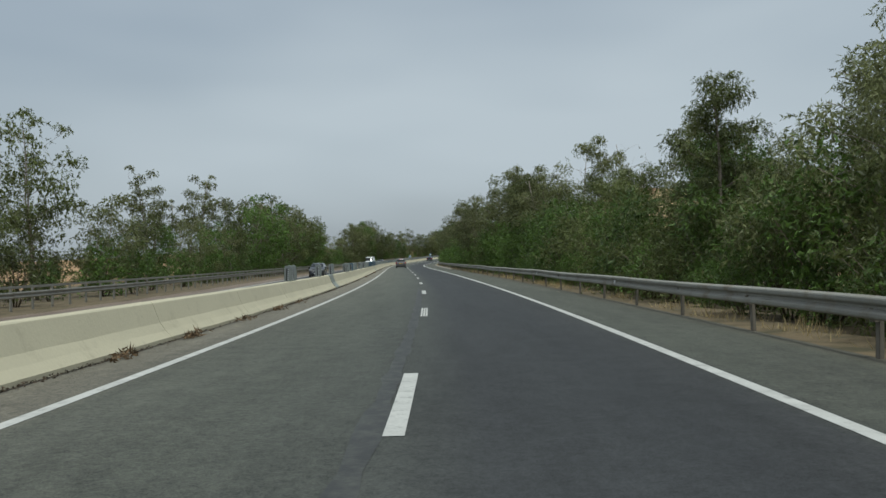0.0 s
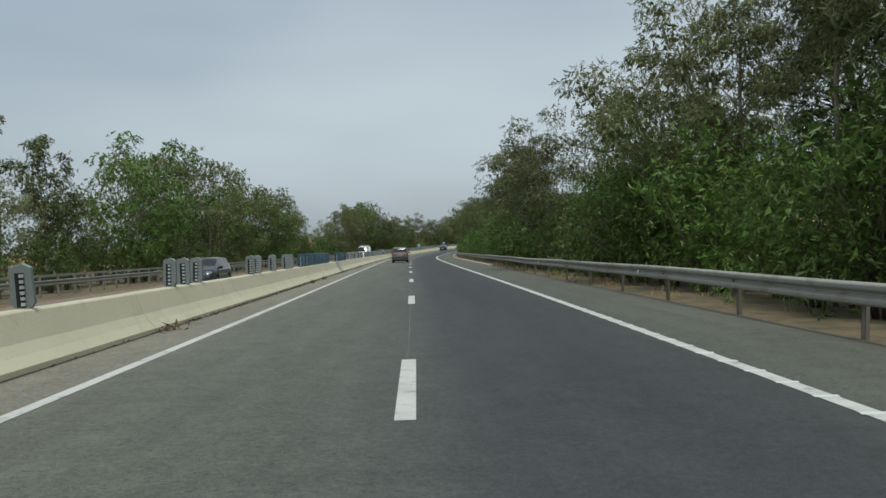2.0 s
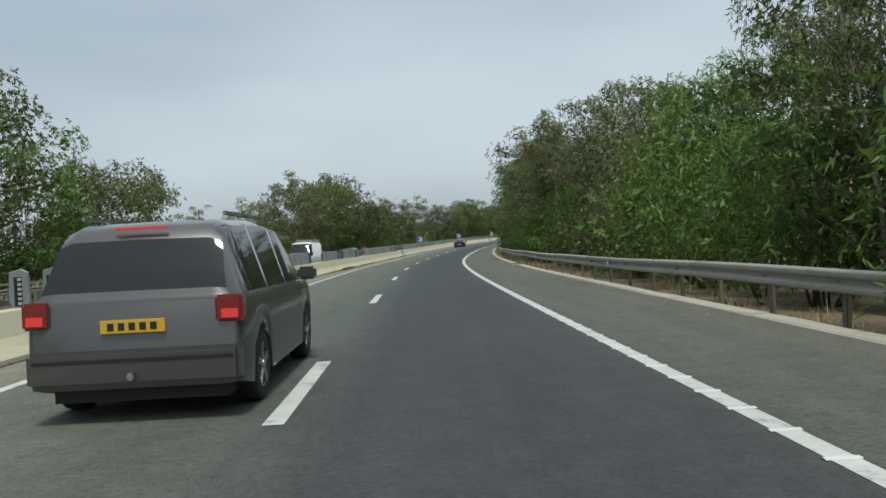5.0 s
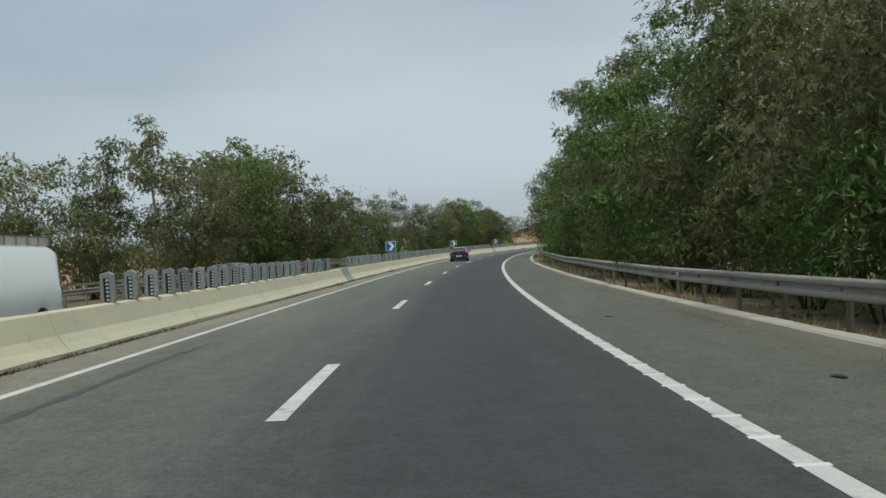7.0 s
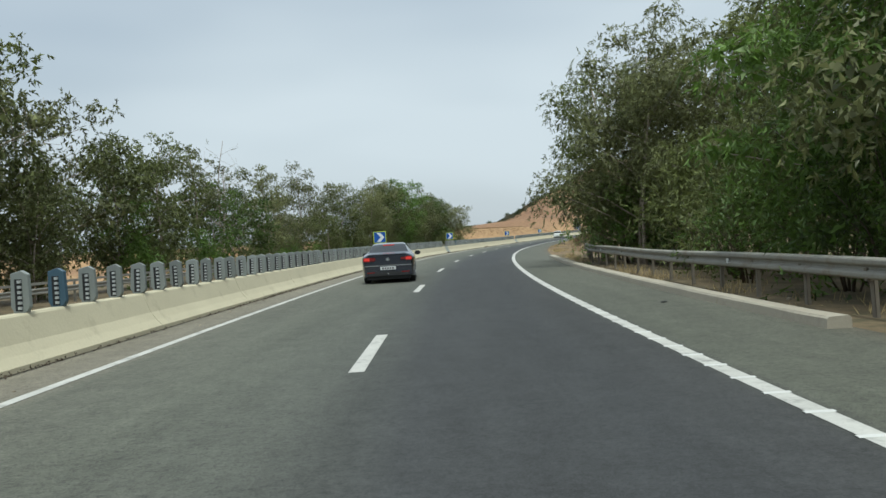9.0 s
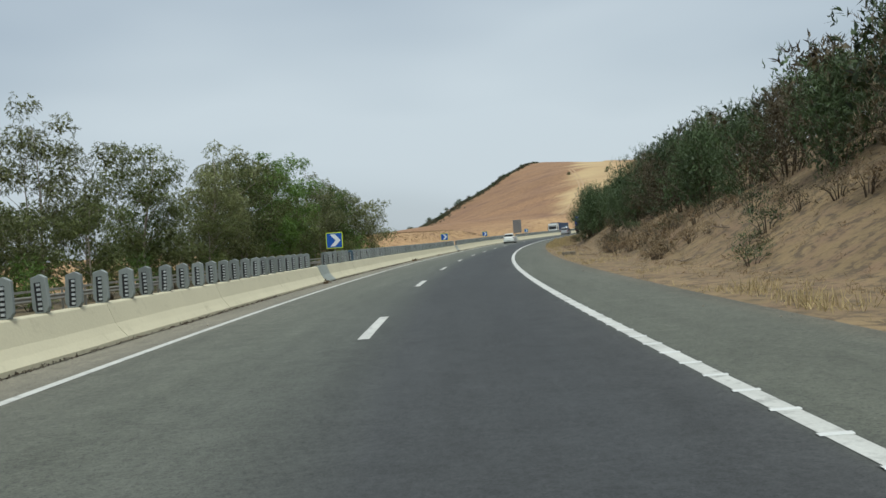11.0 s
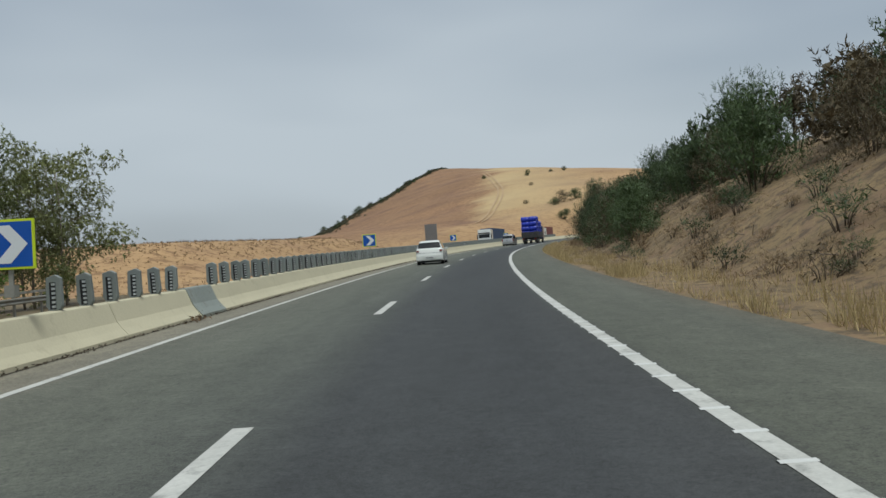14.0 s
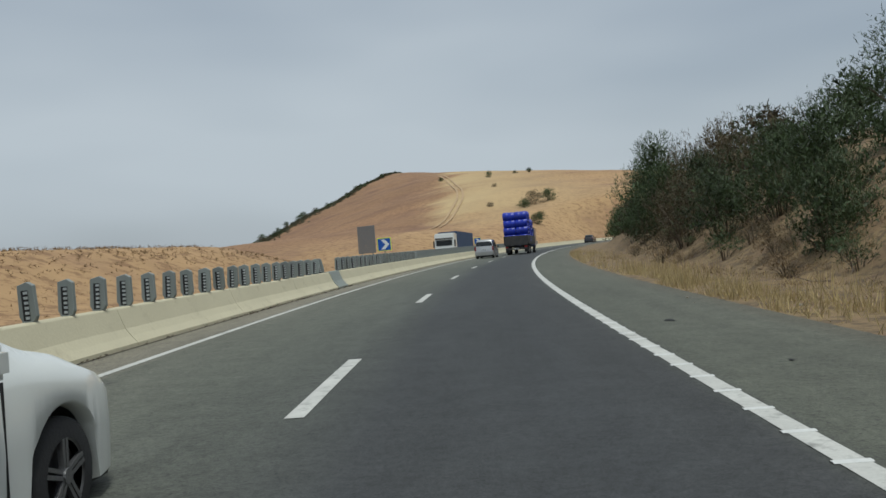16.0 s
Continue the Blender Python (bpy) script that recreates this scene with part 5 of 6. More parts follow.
    sy = [y0 for q, y0, y1, where in panes if where == "side"]
    y0 = min(sy) if sy else 1.0
    for yy in (y0 + 0.55, y0 + 1.35):
        for sx in (-0.36, 0.36):
            box(b, sx - 0.24, yy, 0.5, sx + 0.24, yy + 0.14, at_y(belt, yy) + 0.2, 0.04)
    part("seat", b, M_SEAT, th)
    hw = at_y(half, wheels[0])
    for wy in wheels:
        for sx in (-1, 1):
            wheel(th, sx * (hw - 0.13), wy, r, spokes=spokes, rim=rim)
    return th


def slab(th, name, x0, y0, z0, x1, y1, z1, mat, bevel=0.01, label=""):
    b = bmesh.new()
    box(b, x0, y0, z0, x1, y1, z1, bevel)
    return part(name, b, mat, th, label)


def plate(th, x, y, z, mat, ink=M_BLACK, w=0.26, face=-1):
    p = slab(th, "number_plate", x - w, y, z - 0.055, x + w, y + face * 0.015, z + 0.055, mat, 0.004)
    for i in range(5):
        b = bmesh.new()
        box(b, x - w * 0.78 + i * w * 0.33, y + face * 0.0155, z - 0.03, x - w * 0.78 + i * w * 0.33 + w * 0.2, y + face * 0.018, z + 0.03)
        part("plate_bar", b, ink, p)


def mirrors(th, x, y, z, mat):
    for sx in (-1, 1):
        slab(th, "door_mirror", sx * (x - 0.02), y - 0.06, z - 0.07, sx * (x + 0.2), y + 0.08, z + 0.08, mat, 0.03)


# dark blue saloon in the left lane
M_NAVY = paint("navy_paint", (0.04, 0.046, 0.066), 0.6, 0.25)
saloon = car("saloon_car", road_pose(252.6, -1.3, 0, -3.5), M_NAVY, 4.8,
             [(0, 0.96), (0.05, 0.99), (0.5, 1.03), (0.64, 1.06), (1.4, 1.36), (1.95, 1.42), (2.5, 1.41), (2.9, 1.35), (3.75, 1.0), (4.3, 0.88), (4.68, 0.74), (4.8, 0.62)],
             [(0, 0.9), (0.5, 0.98), (1.0, 0.99), (2.5, 0.95), (3.5, 0.93), (3.75, 0.92), (4.3, 0.81), (4.68, 0.68), (4.8, 0.58)],
             [(0, 0.8), (0.15, 0.88), (0.6, 0.92), (2.4, 0.925), (4.2, 0.9), (4.6, 0.82), (4.8, 0.66)],
             [(0, 0.7), (0.62, 0.7), (1.35, 0.6), (1.9, 0.58), (2.6, 0.6), (3.1, 0.66), (3.75, 0.74), (4.5, 0.68), (4.8, 0.5)],
             (0.98, 3.69), 0.335, [("rear_window", 0.66, 1.42, "top"), ("windscreen", 2.85, 3.68, "top"), ("side_window", 0.95, 1.95, "side"), ("side_window", 2.02, 3.35, "side")], low=0.2, spokes=7)
tagged(saloon, "dark blue saloon car with lit brake lights on the asphalt", "car", "cars")
for sx in (-1, 1):
    slab(saloon, "tail_light", sx * 0.42, -0.03, 0.76, sx * 0.84, 0.06, 0.9, M_TAIL, 0.03)
    slab(saloon, "tail_light", sx * 0.6, -0.036, 0.775, sx * 0.82, 0.0, 0.885, M_TAIL_LIT, 0.02, "glowing red brake light")
    slab(saloon, "reflector", sx * 0.45, -0.02, 0.36, sx * 0.72, 0.02, 0.4, M_TAIL, 0.005)
slab(saloon, "brake_light", -0.2, 1.28, 1.31, 0.2, 1.34, 1.335, M_TAIL_LIT, 0.004, "glowing red high brake light")
slab(saloon, "bumper_trim", -0.8, -0.02, 0.6, 0.8, 0.02, 0.62, M_CHROME, 0.004)
slab(saloon, "bumper_lip", -0.72, -0.015, 0.25, 0.72, 0.05, 0.42, M_BLACK, 0.02)
slab(saloon, "boot_lip", -0.68, -0.01, 0.97, 0.68, 0.1, 0.995, M_NAVY, 0.01)
plate(saloon, 0, -0.012, 0.52, M_PLATE_W)
mirrors(saloon, 0.9, 3.3, 1.0, M_BLACK)
b = bmesh.new()
bmesh.ops.create_cone(b, cap_ends=True, segments=16, radius1=0.06, radius2=0.055, depth=0.02, matrix=Matrix.Translation((0, -0.01, 0.82)) @ Matrix.Rotation(radians(90), 4, "X"))
part("badge", b, M_CHROME, saloon)
slab(saloon, "tow_ball", -0.025, -0.09, 0.31, 0.025, 0.0, 0.36, M_CHROME, 0.01)
for sx in (-1, 1):
    slab(saloon, "door_strip", sx * 0.92, 1.45, 0.5, sx * 0.93, 3.2, 0.52, M_CHROME, 0.003)

# bronze-grey people carrier
M_BRONZE = paint("bronze_paint", (0.1, 0.093, 0.09), 0.5)
MPV_LINES = ([(0, 0.97), (0.03, 1.02), (0.3, 1.57), (0.55, 1.64), (1.8, 1.67), (2.7, 1.62), (3.3, 1.3), (3.75, 1.06), (4.2, 0.9), (4.4, 0.65)],
             [(0, 0.93), (0.1, 1.0), (3.3, 0.98), (3.75, 0.96), (4.2, 0.82), (4.4, 0.6)],
             [(0, 0.84), (0.1, 0.875), (0.6, 0.895), (3.8, 0.88), (4.2, 0.78), (4.4, 0.62)],
             [(0, 0.76), (0.3, 0.66), (1.8, 0.65), (2.8, 0.67), (3.75, 0.72), (4.4, 0.5)])
MPV_PANES = [("rear_window", 0.05, 0.28, "top"), ("windscreen", 2.75, 3.6, "top"), ("side_window", 0.4, 1.2, "side"), ("side_window", 1.28, 2.2, "side"), ("side_window", 2.27, 3.3, "side")]
mpv = car("people_carrier", road_pose(130.4, -1.15, 0, 0.5), M_BRONZE, 4.4, *MPV_LINES, (0.75, 3.43), 0.32, MPV_PANES, low=0.22)
tagged(mpv, "bronze-grey people carrier with a yellow number plate", "car", "cars")
for sx in (-1, 1):
    slab(mpv, "tail_light", sx * 0.66, -0.02, 0.78, sx * 0.885, 0.14, 1.0, M_TAIL, 0.02)
    slab(mpv, "tail_light", sx * 0.7, -0.026, 0.8, sx * 0.86, 0.0, 0.9, M_TAIL_LIT, 0.02, "glowing red brake light")
    slab(mpv, "roof_rail", sx * 0.6, 0.6, 1.67, sx * 0.63, 2.6, 1.71, M_CHROME, 0.01)
slab(mpv, "brake_light", -0.22, 0.27, 1.565, 0.22, 0.31, 1.585, M_TAIL_LIT, 0.004, "glowing red high brake light")
slab(mpv, "bumper", -0.86, -0.06, 0.3, 0.86, 0.1, 0.6, M_BRONZE, 0.04)
slab(mpv, "bumper_strip", -0.8, -0.066, 0.5, 0.8, -0.05, 0.53, M_BLACK, 0.004)
plate(mpv, 0, -0.008, 0.78, M_PLATE_Y)
mirrors(mpv, 0.86, 3.1, 1.05, M_BRONZE)
slab(mpv, "tow_ball", -0.025, -0.14, 0.36, 0.025, -0.05, 0.42, M_CHROME, 0.01)

# silver leisure van
M_SILVER = paint("silver_paint", (0.4, 0.4, 0.4), 0.6, 0.3)
VAN_LINES = ([(0, 1.04), (0.03, 1.1), (0.2, 1.72), (0.5, 1.79), (2.5, 1.8), (2.85, 1.72), (3.5, 1.22), (3.6, 1.16), (4.15, 0.98), (4.38, 0.7)],
             [(0, 1.0), (0.1, 1.06), (3.2, 1.02), (3.6, 1.02), (4.15, 0.88), (4.38, 0.62)],
             [(0, 0.85), (0.08, 0.89), (3.8, 0.89), (4.2, 0.78), (4.38, 0.6)], [(0, 0.78), (0.25, 0.7), (2.7, 0.7), (3.6, 0.74), (4.38, 0.5)])
VAN_PANES = [("rear_window", 0.04, 0.19, "top"), ("windscreen", 2.8, 3.5, "top"), ("side_window", 0.35, 1.3, "side"), ("side_window", 1.38, 2.2, "side"), ("side_window", 2.28, 3.3, "side")]
leisure_van = car("leisure_van", road_pose(470, -1.85, 0, 1), M_SILVER, 4.38, *VAN_LINES, (0.72, 3.45), 0.32, VAN_PANES, low=0.22)
tagged(leisure_van, "silver leisure van with a tall tailgate", "car", "cars")
for sx in (-1, 1):
    slab(leisure_van, "tail_light", sx * 0.74, -0.015, 0.72, sx * 0.9, 0.08, 1.12, M_TAIL, 0.02)
slab(leisure_van, "bumper", -0.86, -0.07, 0.3, 0.86, 0.1, 0.62, M_SILVER, 0.04)
plate(leisure_van, 0, -0.008, 0.82, M_PLATE_W)
mirrors(leisure_van, 0.87, 3.05, 1.1, M_BLACK)

# white hatchback alongside
M_CAR_WHITE = paint("white_paint", (0.72, 0.735, 0.7), 0.0, 0.4)
hatch = car("white_hatchback", road_pose(397.4, -1.5, 0, -0.5), M_CAR_WHITE, 4.25,
            [(0, 0.96), (0.03, 1.0), (0.35, 1.46), (0.6, 1.52), (1.8, 1.55), (2.3, 1.5), (2.95, 1.13), (3.12, 1.03), (3.8, 0.9), (4.1, 0.76), (4.25, 0.56)],
            [(0, 0.92), (0.1, 0.98), (2.9, 0.94), (3.2, 0.92), (3.8, 0.82), (4.1, 0.7), (4.25, 0.52)],
            [(0, 0.82), (0.1, 0.86), (0.6, 0.88), (3.6, 0.88), (4.0, 0.8), (4.18, 0.68), (4.25, 0.56)], [(0, 0.74), (0.35, 0.64), (1.8, 0.63), (2.6, 0.65), (3.4, 0.74), (4.25, 0.45)],
            (0.72, 3.3), 0.32, [("rear_window", 0.05, 0.33, "top"), ("windscreen", 2.3, 3.0, "top"), ("side_window", 0.45, 1.5, "side"), ("side_window", 1.58, 2.75, "side")], low=0.2, rim=M_RIM_DARK)
tagged(hatch, "white hatchback car with dark five-spoke wheels", "car", "cars")
for sx in (-1, 1):
    slab(hatch, "headlight", sx * 0.55, 3.84, 0.6, sx * 0.785, 4.03, 0.74, M_HEAD, 0.06)
    slab(hatch, "tail_light", sx * 0.6, -0.03, 0.76, sx * 0.83, 0.12, 0.95, M_TAIL, 0.045)
slab(hatch, "boot_seam", -0.7, -0.003, 0.735, 0.7, 0.02, 0.745, M_BLACK, 0.002)
slab(hatch, "rear_wiper", -0.02, 0.06, 1.05, 0.3, 0.1, 1.07, M_BLACK, 0.004)
slab(hatch, "bumper", -0.84, -0.05, 0.28, 0.84, 0.1, 0.58, M_CAR_WHITE, 0.04)
plate(hatch, 0, -0.055, 0.44, M_PLATE_W)
mirrors(hatch, 0.82, 2.5, 1.0, M_CAR_WHITE)
for sx in (-1, 1):
    slab(hatch, "door_handle", sx * 0.87, 1.62, 0.83, sx * 0.9, 1.8, 0.86, M_CAR_WHITE, 0.008)
    for yy in (1.54, 2.72):
        slab(hatch, "door_seam", sx * 0.86, yy, 0.36, sx * 0.882, yy + 0.012, 0.9, M_BLACK, 0.002)
    slab(hatch, "sill_trim", sx * 0.8, 1.1, 0.19, sx * 0.87, 2.9, 0.26, M_BLACK, 0.01)
    slab(hatch, "fog_light", sx * 0.5, 4.1, 0.36, sx * 0.66, 4.18, 0.46, M_BLACK, 0.02)
slab(hatch, "grille", -0.42, 4.17, 0.3, 0.42, 4.24, 0.44, M_BLACK, 0.02)

# oncoming dark cars
M_CAR_BLACK = paint("black_paint", (0.012, 0.013, 0.016))
SUV_LINES = ([(0, 1.05), (0.04, 1.1), (0.45, 1.58), (0.7, 1.63), (2.0, 1.65), (2.7, 1.58), (3.3, 1.2), (3.5, 1.12), (4.1, 1.02), (4.35, 0.9), (4.48, 0.66)],
             [(0, 1.0), (0.1, 1.06), (3.2, 1.03), (3.5, 1.03), (4.1, 0.94), (4.35, 0.82), (4.48, 0.6)],
             [(0, 0.85), (0.1, 0.9), (0.6, 0.925), (3.9, 0.92), (4.3, 0.84), (4.48, 0.74)], [(0, 0.76), (0.4, 0.66), (2.0, 0.65), (2.7, 0.67), (3.5, 0.78), (4.48, 0.6)])
SUV_PANES = [("rear_window", 0.06, 0.42, "top"), ("windscreen", 2.62, 3.32, "top"), ("side_window", 0.5, 1.5, "side"), ("side_window", 1.58, 3.05, "side")]


def suv(s, lat, up, turn, label):
    th = car("crossover_car", road_pose(s, lat, up, turn), M_CAR_BLACK, 4.48, *SUV_LINES, (0.9, 3.57), 0.35, SUV_PANES, low=0.26)
    tagged(th, label, "car", "cars")
    for sx in (-1, 1):
        slab(th, "headlight", sx * 0.5, 4.25, 0.78, sx * 0.82, 4.4, 0.9, M_HEAD, 0.03)
        slab(th, "tail_light", sx * 0.62, -0.015, 0.9, sx * 0.9, 0.08, 1.02, M_TAIL, 0.02)
    for i in range(4):
        slab(th, "grille_bar", -0.48, 4.47, 0.55 + i * 0.075, 0.48, 4.5, 0.59 + i * 0.075, M_CHROME, 0.006)
    plate(th, 0, 4.485, 0.42, M_PLATE_W, face=1)
    mirrors(th, 0.88, 2.95, 1.08, M_CAR_BLACK)
    return th


suv(92.0, -11.2, -0.45, 180, "black crossover car coming the other way")
suv(219.0, -11.2, -0.45, 180, "dark crossover car following a white van")
suv(560.0, 1.7, 0.0, 1.0, "dark car far ahead on the bend")

# white high-roofed panel van coming the other way
cargo = car("panel_van", road_pose(198.5, -11.1, -0.45, 180), M_CAR_WHITE, 5.9,
            [(0, 2.3), (0.08, 2.42), (0.3, 2.5), (4.2, 2.52), (4.55, 2.42), (5.15, 1.55), (5.25, 1.42), (5.7, 1.15), (5.9, 0.8)], [(0, 1.3), (4.2, 1.3), (5.2, 1.2), (5.7, 1.0), (5.9, 0.7)],
            [(0, 0.95), (0.1, 0.98), (5.2, 0.98), (5.7, 0.9), (5.9, 0.75)], [(0, 0.84), (4.4, 0.84), (5.2, 0.82), (5.9, 0.6)], (1.1, 4.75), 0.34, [("windscreen", 4.55, 5.17, "top"), ("side_window", 4.05, 5.0, "side")], low=0.3)
tagged(cargo, "white high-roofed panel van with a roof rack", "van", "cars")
for sx in (-1, 1):
    slab(cargo, "headlight", sx * 0.5, 5.66, 0.85, sx * 0.8, 5.8, 1.05, M_HEAD, 0.03)
    slab(cargo, "rack_rail", sx * 0.74, 0.2, 2.72, sx * 0.78, 3.2, 2.76, M_STEEL, 0.008)
slab(cargo, "grille", -0.4, 5.8, 0.72, 0.4, 5.88, 0.92, M_BLACK, 0.02)
for i in range(6):
    slab(cargo, "rack_bar", -0.78, 0.25 + i * 0.55, 2.5, 0.78, 0.29 + i * 0.55, 2.75, M_STEEL, 0.008)
mirrors(cargo, 0.95, 4.9, 1.5, M_BLACK)

# lorry stacked with blue drums
M_TRUCK_DARK = material("dirty_truck_body", (0.035, 0.035, 0.036), 0.7, vary=0.3, scale=2, fine=20, bump=0.2, spot=(0.09, 0.075, 0.06), spot_amount=0.4)
M_DRUM = material("blue_drum", (0.012, 0.03, 0.36), 0.35, vary=0.12, scale=1.5, fine=15, bump=0.1, each=0.2)
lorry = empty("lorry", road_pose(478.5, 0.45, 0, 2))
tagged(lorry, "dark lorry with a high load of blue drums", "truck", "trucks")
slab(lorry, "bed", -1.22, 0.0, 1.05, 1.22, 6.6, 1.25, M_TRUCK_DARK, 0.02)
slab(lorry, "tailgate", -1.22, -0.04, 0.95, 1.22, 0.04, 1.95, M_TRUCK_DARK, 0.02)
for sx in (-1, 1):
    slab(lorry, "side_board", sx * 1.22, 0.0, 1.05, sx * 1.28, 6.6, 1.95, M_TRUCK_DARK, 0.02)
    slab(lorry, "chassis_rail", sx * 0.42, 0.3, 0.75, sx * 0.52, 8.6, 1.0, M_BLACK, 0.01)
    slab(lorry, "tail_light", sx * 0.85, -0.06, 0.72, sx * 1.15, 0.02, 0.86, M_TAIL, 0.01)
    slab(lorry, "mudflap", sx * 0.75, 0.55, 0.25, sx * 1.2, 0.58, 0.95, M_BLACK, 0.005)
    for wy in (1.5, 2.75, 7.6):
        wheel(lorry, sx * 1.02, wy, 0.5, 0.3, spokes=8)
slab(lorry, "bumper", -1.15, -0.05, 0.5, 1.15, 0.06, 0.68, M_TRUCK_DARK, 0.02)
slab(lorry, "cab", -1.2, 6.9, 0.8, 1.2, 8.8, 3.0, paint("cab_paint", (0.1, 0.12, 0.2), 0.1), 0.15)
plate(lorry, 0, -0.06, 0.6, M_PLATE_W)


def drum():
    th = empty("blue_drum")
    b = bmesh.new()
    seg, r_, ln = 20, 0.46, 1.25
    prof = [(-0.5, 0.78), (-0.47, 0.93), (-0.4, 1.0), (-0.24, 0.985), (-0.2, 1.03), (-0.16, 0.985), (0.16, 0.985), (0.2, 1.03), (0.24, 0.985), (0.4, 1.0), (0.47, 0.93), (0.5, 0.78)]
    rings = [[b.verts.new((q * ln, r_ * k_ * math.cos(2 * math.pi * i / seg), r_ * k_ * math.sin(2 * math.pi * i / seg))) for i in range(seg)] for q, k_ in prof]
    for a_, c_ in zip(rings, rings[1:]):
        for i in range(seg):
            b.faces.new((a_[i], a_[(i + 1) % seg], c_[(i + 1) % seg], c_[i]))
    b.faces.new(rings[0])
    b.faces.new(rings[-1][::-1])
    part("shell", b, M_DRUM, th, smooth=True)
    for x in (-0.62, 0.62):
        b = bmesh.new()
        bmesh.ops.create_cone(b, cap_ends=True, segments=12, radius1=0.09, radius2=0.08, depth=0.05, matrix=Matrix.Translation((x, 0.15, 0.15)) @ Matrix.Rotation(radians(90), 4, "Y"))
        part("cap", b, M_BLACK, th)
    return th


d0 = drum()
lay = lorry.matrix_world.copy()
for i in range(6):
    for lv in range(4):
        for sx in (-0.61, 0.61):
            if lv == 3 and i not in (0, 1, 2):
                continue
            jitter = pose(sx + random.uniform(-0.04, 0.04), 0.5 + i * 0.95 + 0.03 * lv, 1.69 + lv * 0.79 * (0.97 if lv else 1) + random.uniform(-0.02, 0.02), random.uniform(0, 360), random.uniform(-2, 2), random.uniform(-3, 3))
            tagged(copy_thing(d0, lay @ jitter), "shiny blue plastic drum stacked on the lorry", "barrel", "drums on the lorry")
for o_ in (*d0.children_recursive, d0):
    bpy.data.objects.remove(o_)


# articulated lorries coming the other way
def semi(s, lat, cab_paint, box_mat, label, length=11.5):
    th = empty("articulated_lorry", road_pose(s, lat, -0.45, 180))
    tagged(th, label, "truck", "trucks")
    b = bmesh.new()
    box(b, -1.24, 0, 0.5, 1.24, 2.2, 3.5)
    for v in b.verts:
        if v.co.y > 2 and v.co.z > 2:
            v.co.y -= 0.3
    bmesh.ops.bevel(b, geom=b.edges[:], offset=0.1, segments=2, affect="EDGES", clamp_overlap=True)
    cab = part("cab", b, cab_paint, th)
    slab(cab, "windscreen", -1.0, 1.95, 1.95, 1.0, 2.1, 2.6, M_GLASS, 0.03)
    slab(cab, "grille", -0.9, 2.15, 0.75, 0.9, 2.24, 1.6, M_BLACK, 0.03)
    slab(cab, "sun_visor", -1.1, 2.0, 2.78, 1.1, 2.25, 2.9, M_BLACK, 0.02)
    for sx in (-1, 1):
        slab(cab, "headlight", sx * 0.75, 2.18, 0.62, sx * 1.15, 2.25, 0.85, M_HEAD, 0.02)
        slab(cab, "door_mirror", sx * 1.26, 1.9, 1.8, sx * 1.42, 2.0, 2.6, M_BLACK, 0.02)
    slab(th, "container", -1.25, -length, 1.1, 1.25, -0.3, 3.75, box_mat, 0.03)
    slab(th, "chassis", -0.5, -length, 0.75, 0.5, 0.2, 1.05, M_BLACK, 0.02)
    for wy in (-length + 1.0, -length + 2.3, -1.0, 1.35):
        for sx in (-1, 1):
            wheel(th, sx * 1.05, wy, 0.5, 0.3, spokes=8)


semi(495.0, -10.0, M_CAR_WHITE, material("blue_tarpaulin", (0.03, 0.06, 0.13), 0.6, vary=0.15, scale=1, fine=12, bump=0.2), "white lorry with a dark blue container coming down the hill")
semi(548.0, -10.0, M_CAR_WHITE, material("red_tarpaulin", (0.2, 0.06, 0.05), 0.7, vary=0.25, scale=2, fine=12, bump=0.2), "white lorry with a reddish load far off", 7.0)
# ---------- small things along the road ----------
# dark strip: gutter dirt, with the barrier's shadow gap put into its colour
gutter = sweep("gutter_line", [(-4.39, 0.002), (-4.335, 0.004)], -40, 560, 2.0, material("gutter_dirt_shade", (0.05, 0.042, 0.033), 0.95, vary=0.4, scale=0.6, fine=8, bump=0.5), rough=0.0)
tagged(gutter, "dark line of dirt and painted shadow at the foot of the barrier", "dirt", kind="structure")
M_LITTER = material("dead_leaves", (0.13, 0.085, 0.045), 0.95, vary=0.2, scale=3, fine=20, bump=0, island=0.5)
rng = np.random.default_rng(21)
for s, n_ in ((5.4, 60), (8.6, 90), (12.7, 40), (16.7, 70), (20.5, 30), (60, 40), (79.7, 80), (84, 40), (112, 50), (174.2, 90), (175.2, 120), (176.6, 120), (178, 70), (211, 40), (230, 40), (306, 60), (334.5, 60), (335.8, 80), (350, 30), (365.5, 60)):
    c = on_road(s + rng.normal(0, 0.25, n_), -4.27 + rng.gamma(1.5, 0.06, n_), 0.01 + rng.random(n_) * 0.09)
    v, f = blades(rng, c, 1, 0.03, 0.12, 0.02, 0.1)
    tagged(raw("leaf_litter", v, f, M_LITTER), "small heap of dead leaves at the barrier's foot", "debris", "leaf litter")

# low concrete shaft ring beside the shoulder
ring = empty("concrete_ring", road_pose(322.9, 6.85, 0.0))
tagged(ring, "low weathered concrete shaft ring in the verge", "manhole")
b = bmesh.new()
seg = 24
prof = [(0.4, -0.2), (0.4, 0.13), (0.38, 0.16), (0.28, 0.16), (0.26, 0.13), (0.26, -0.2)]
rr = [[b.verts.new((q * math.cos(2 * math.pi * k / seg), q * math.sin(2 * math.pi * k / seg), z + 0.006 * math.sin(1.3 * k))) for q, z in prof] for k in range(seg)]
for k in range(seg):
    for j in range(5):
        b.faces.new((rr[k][j], rr[(k + 1) % seg][j], rr[(k + 1) % seg][j + 1], rr[k][j + 1]))
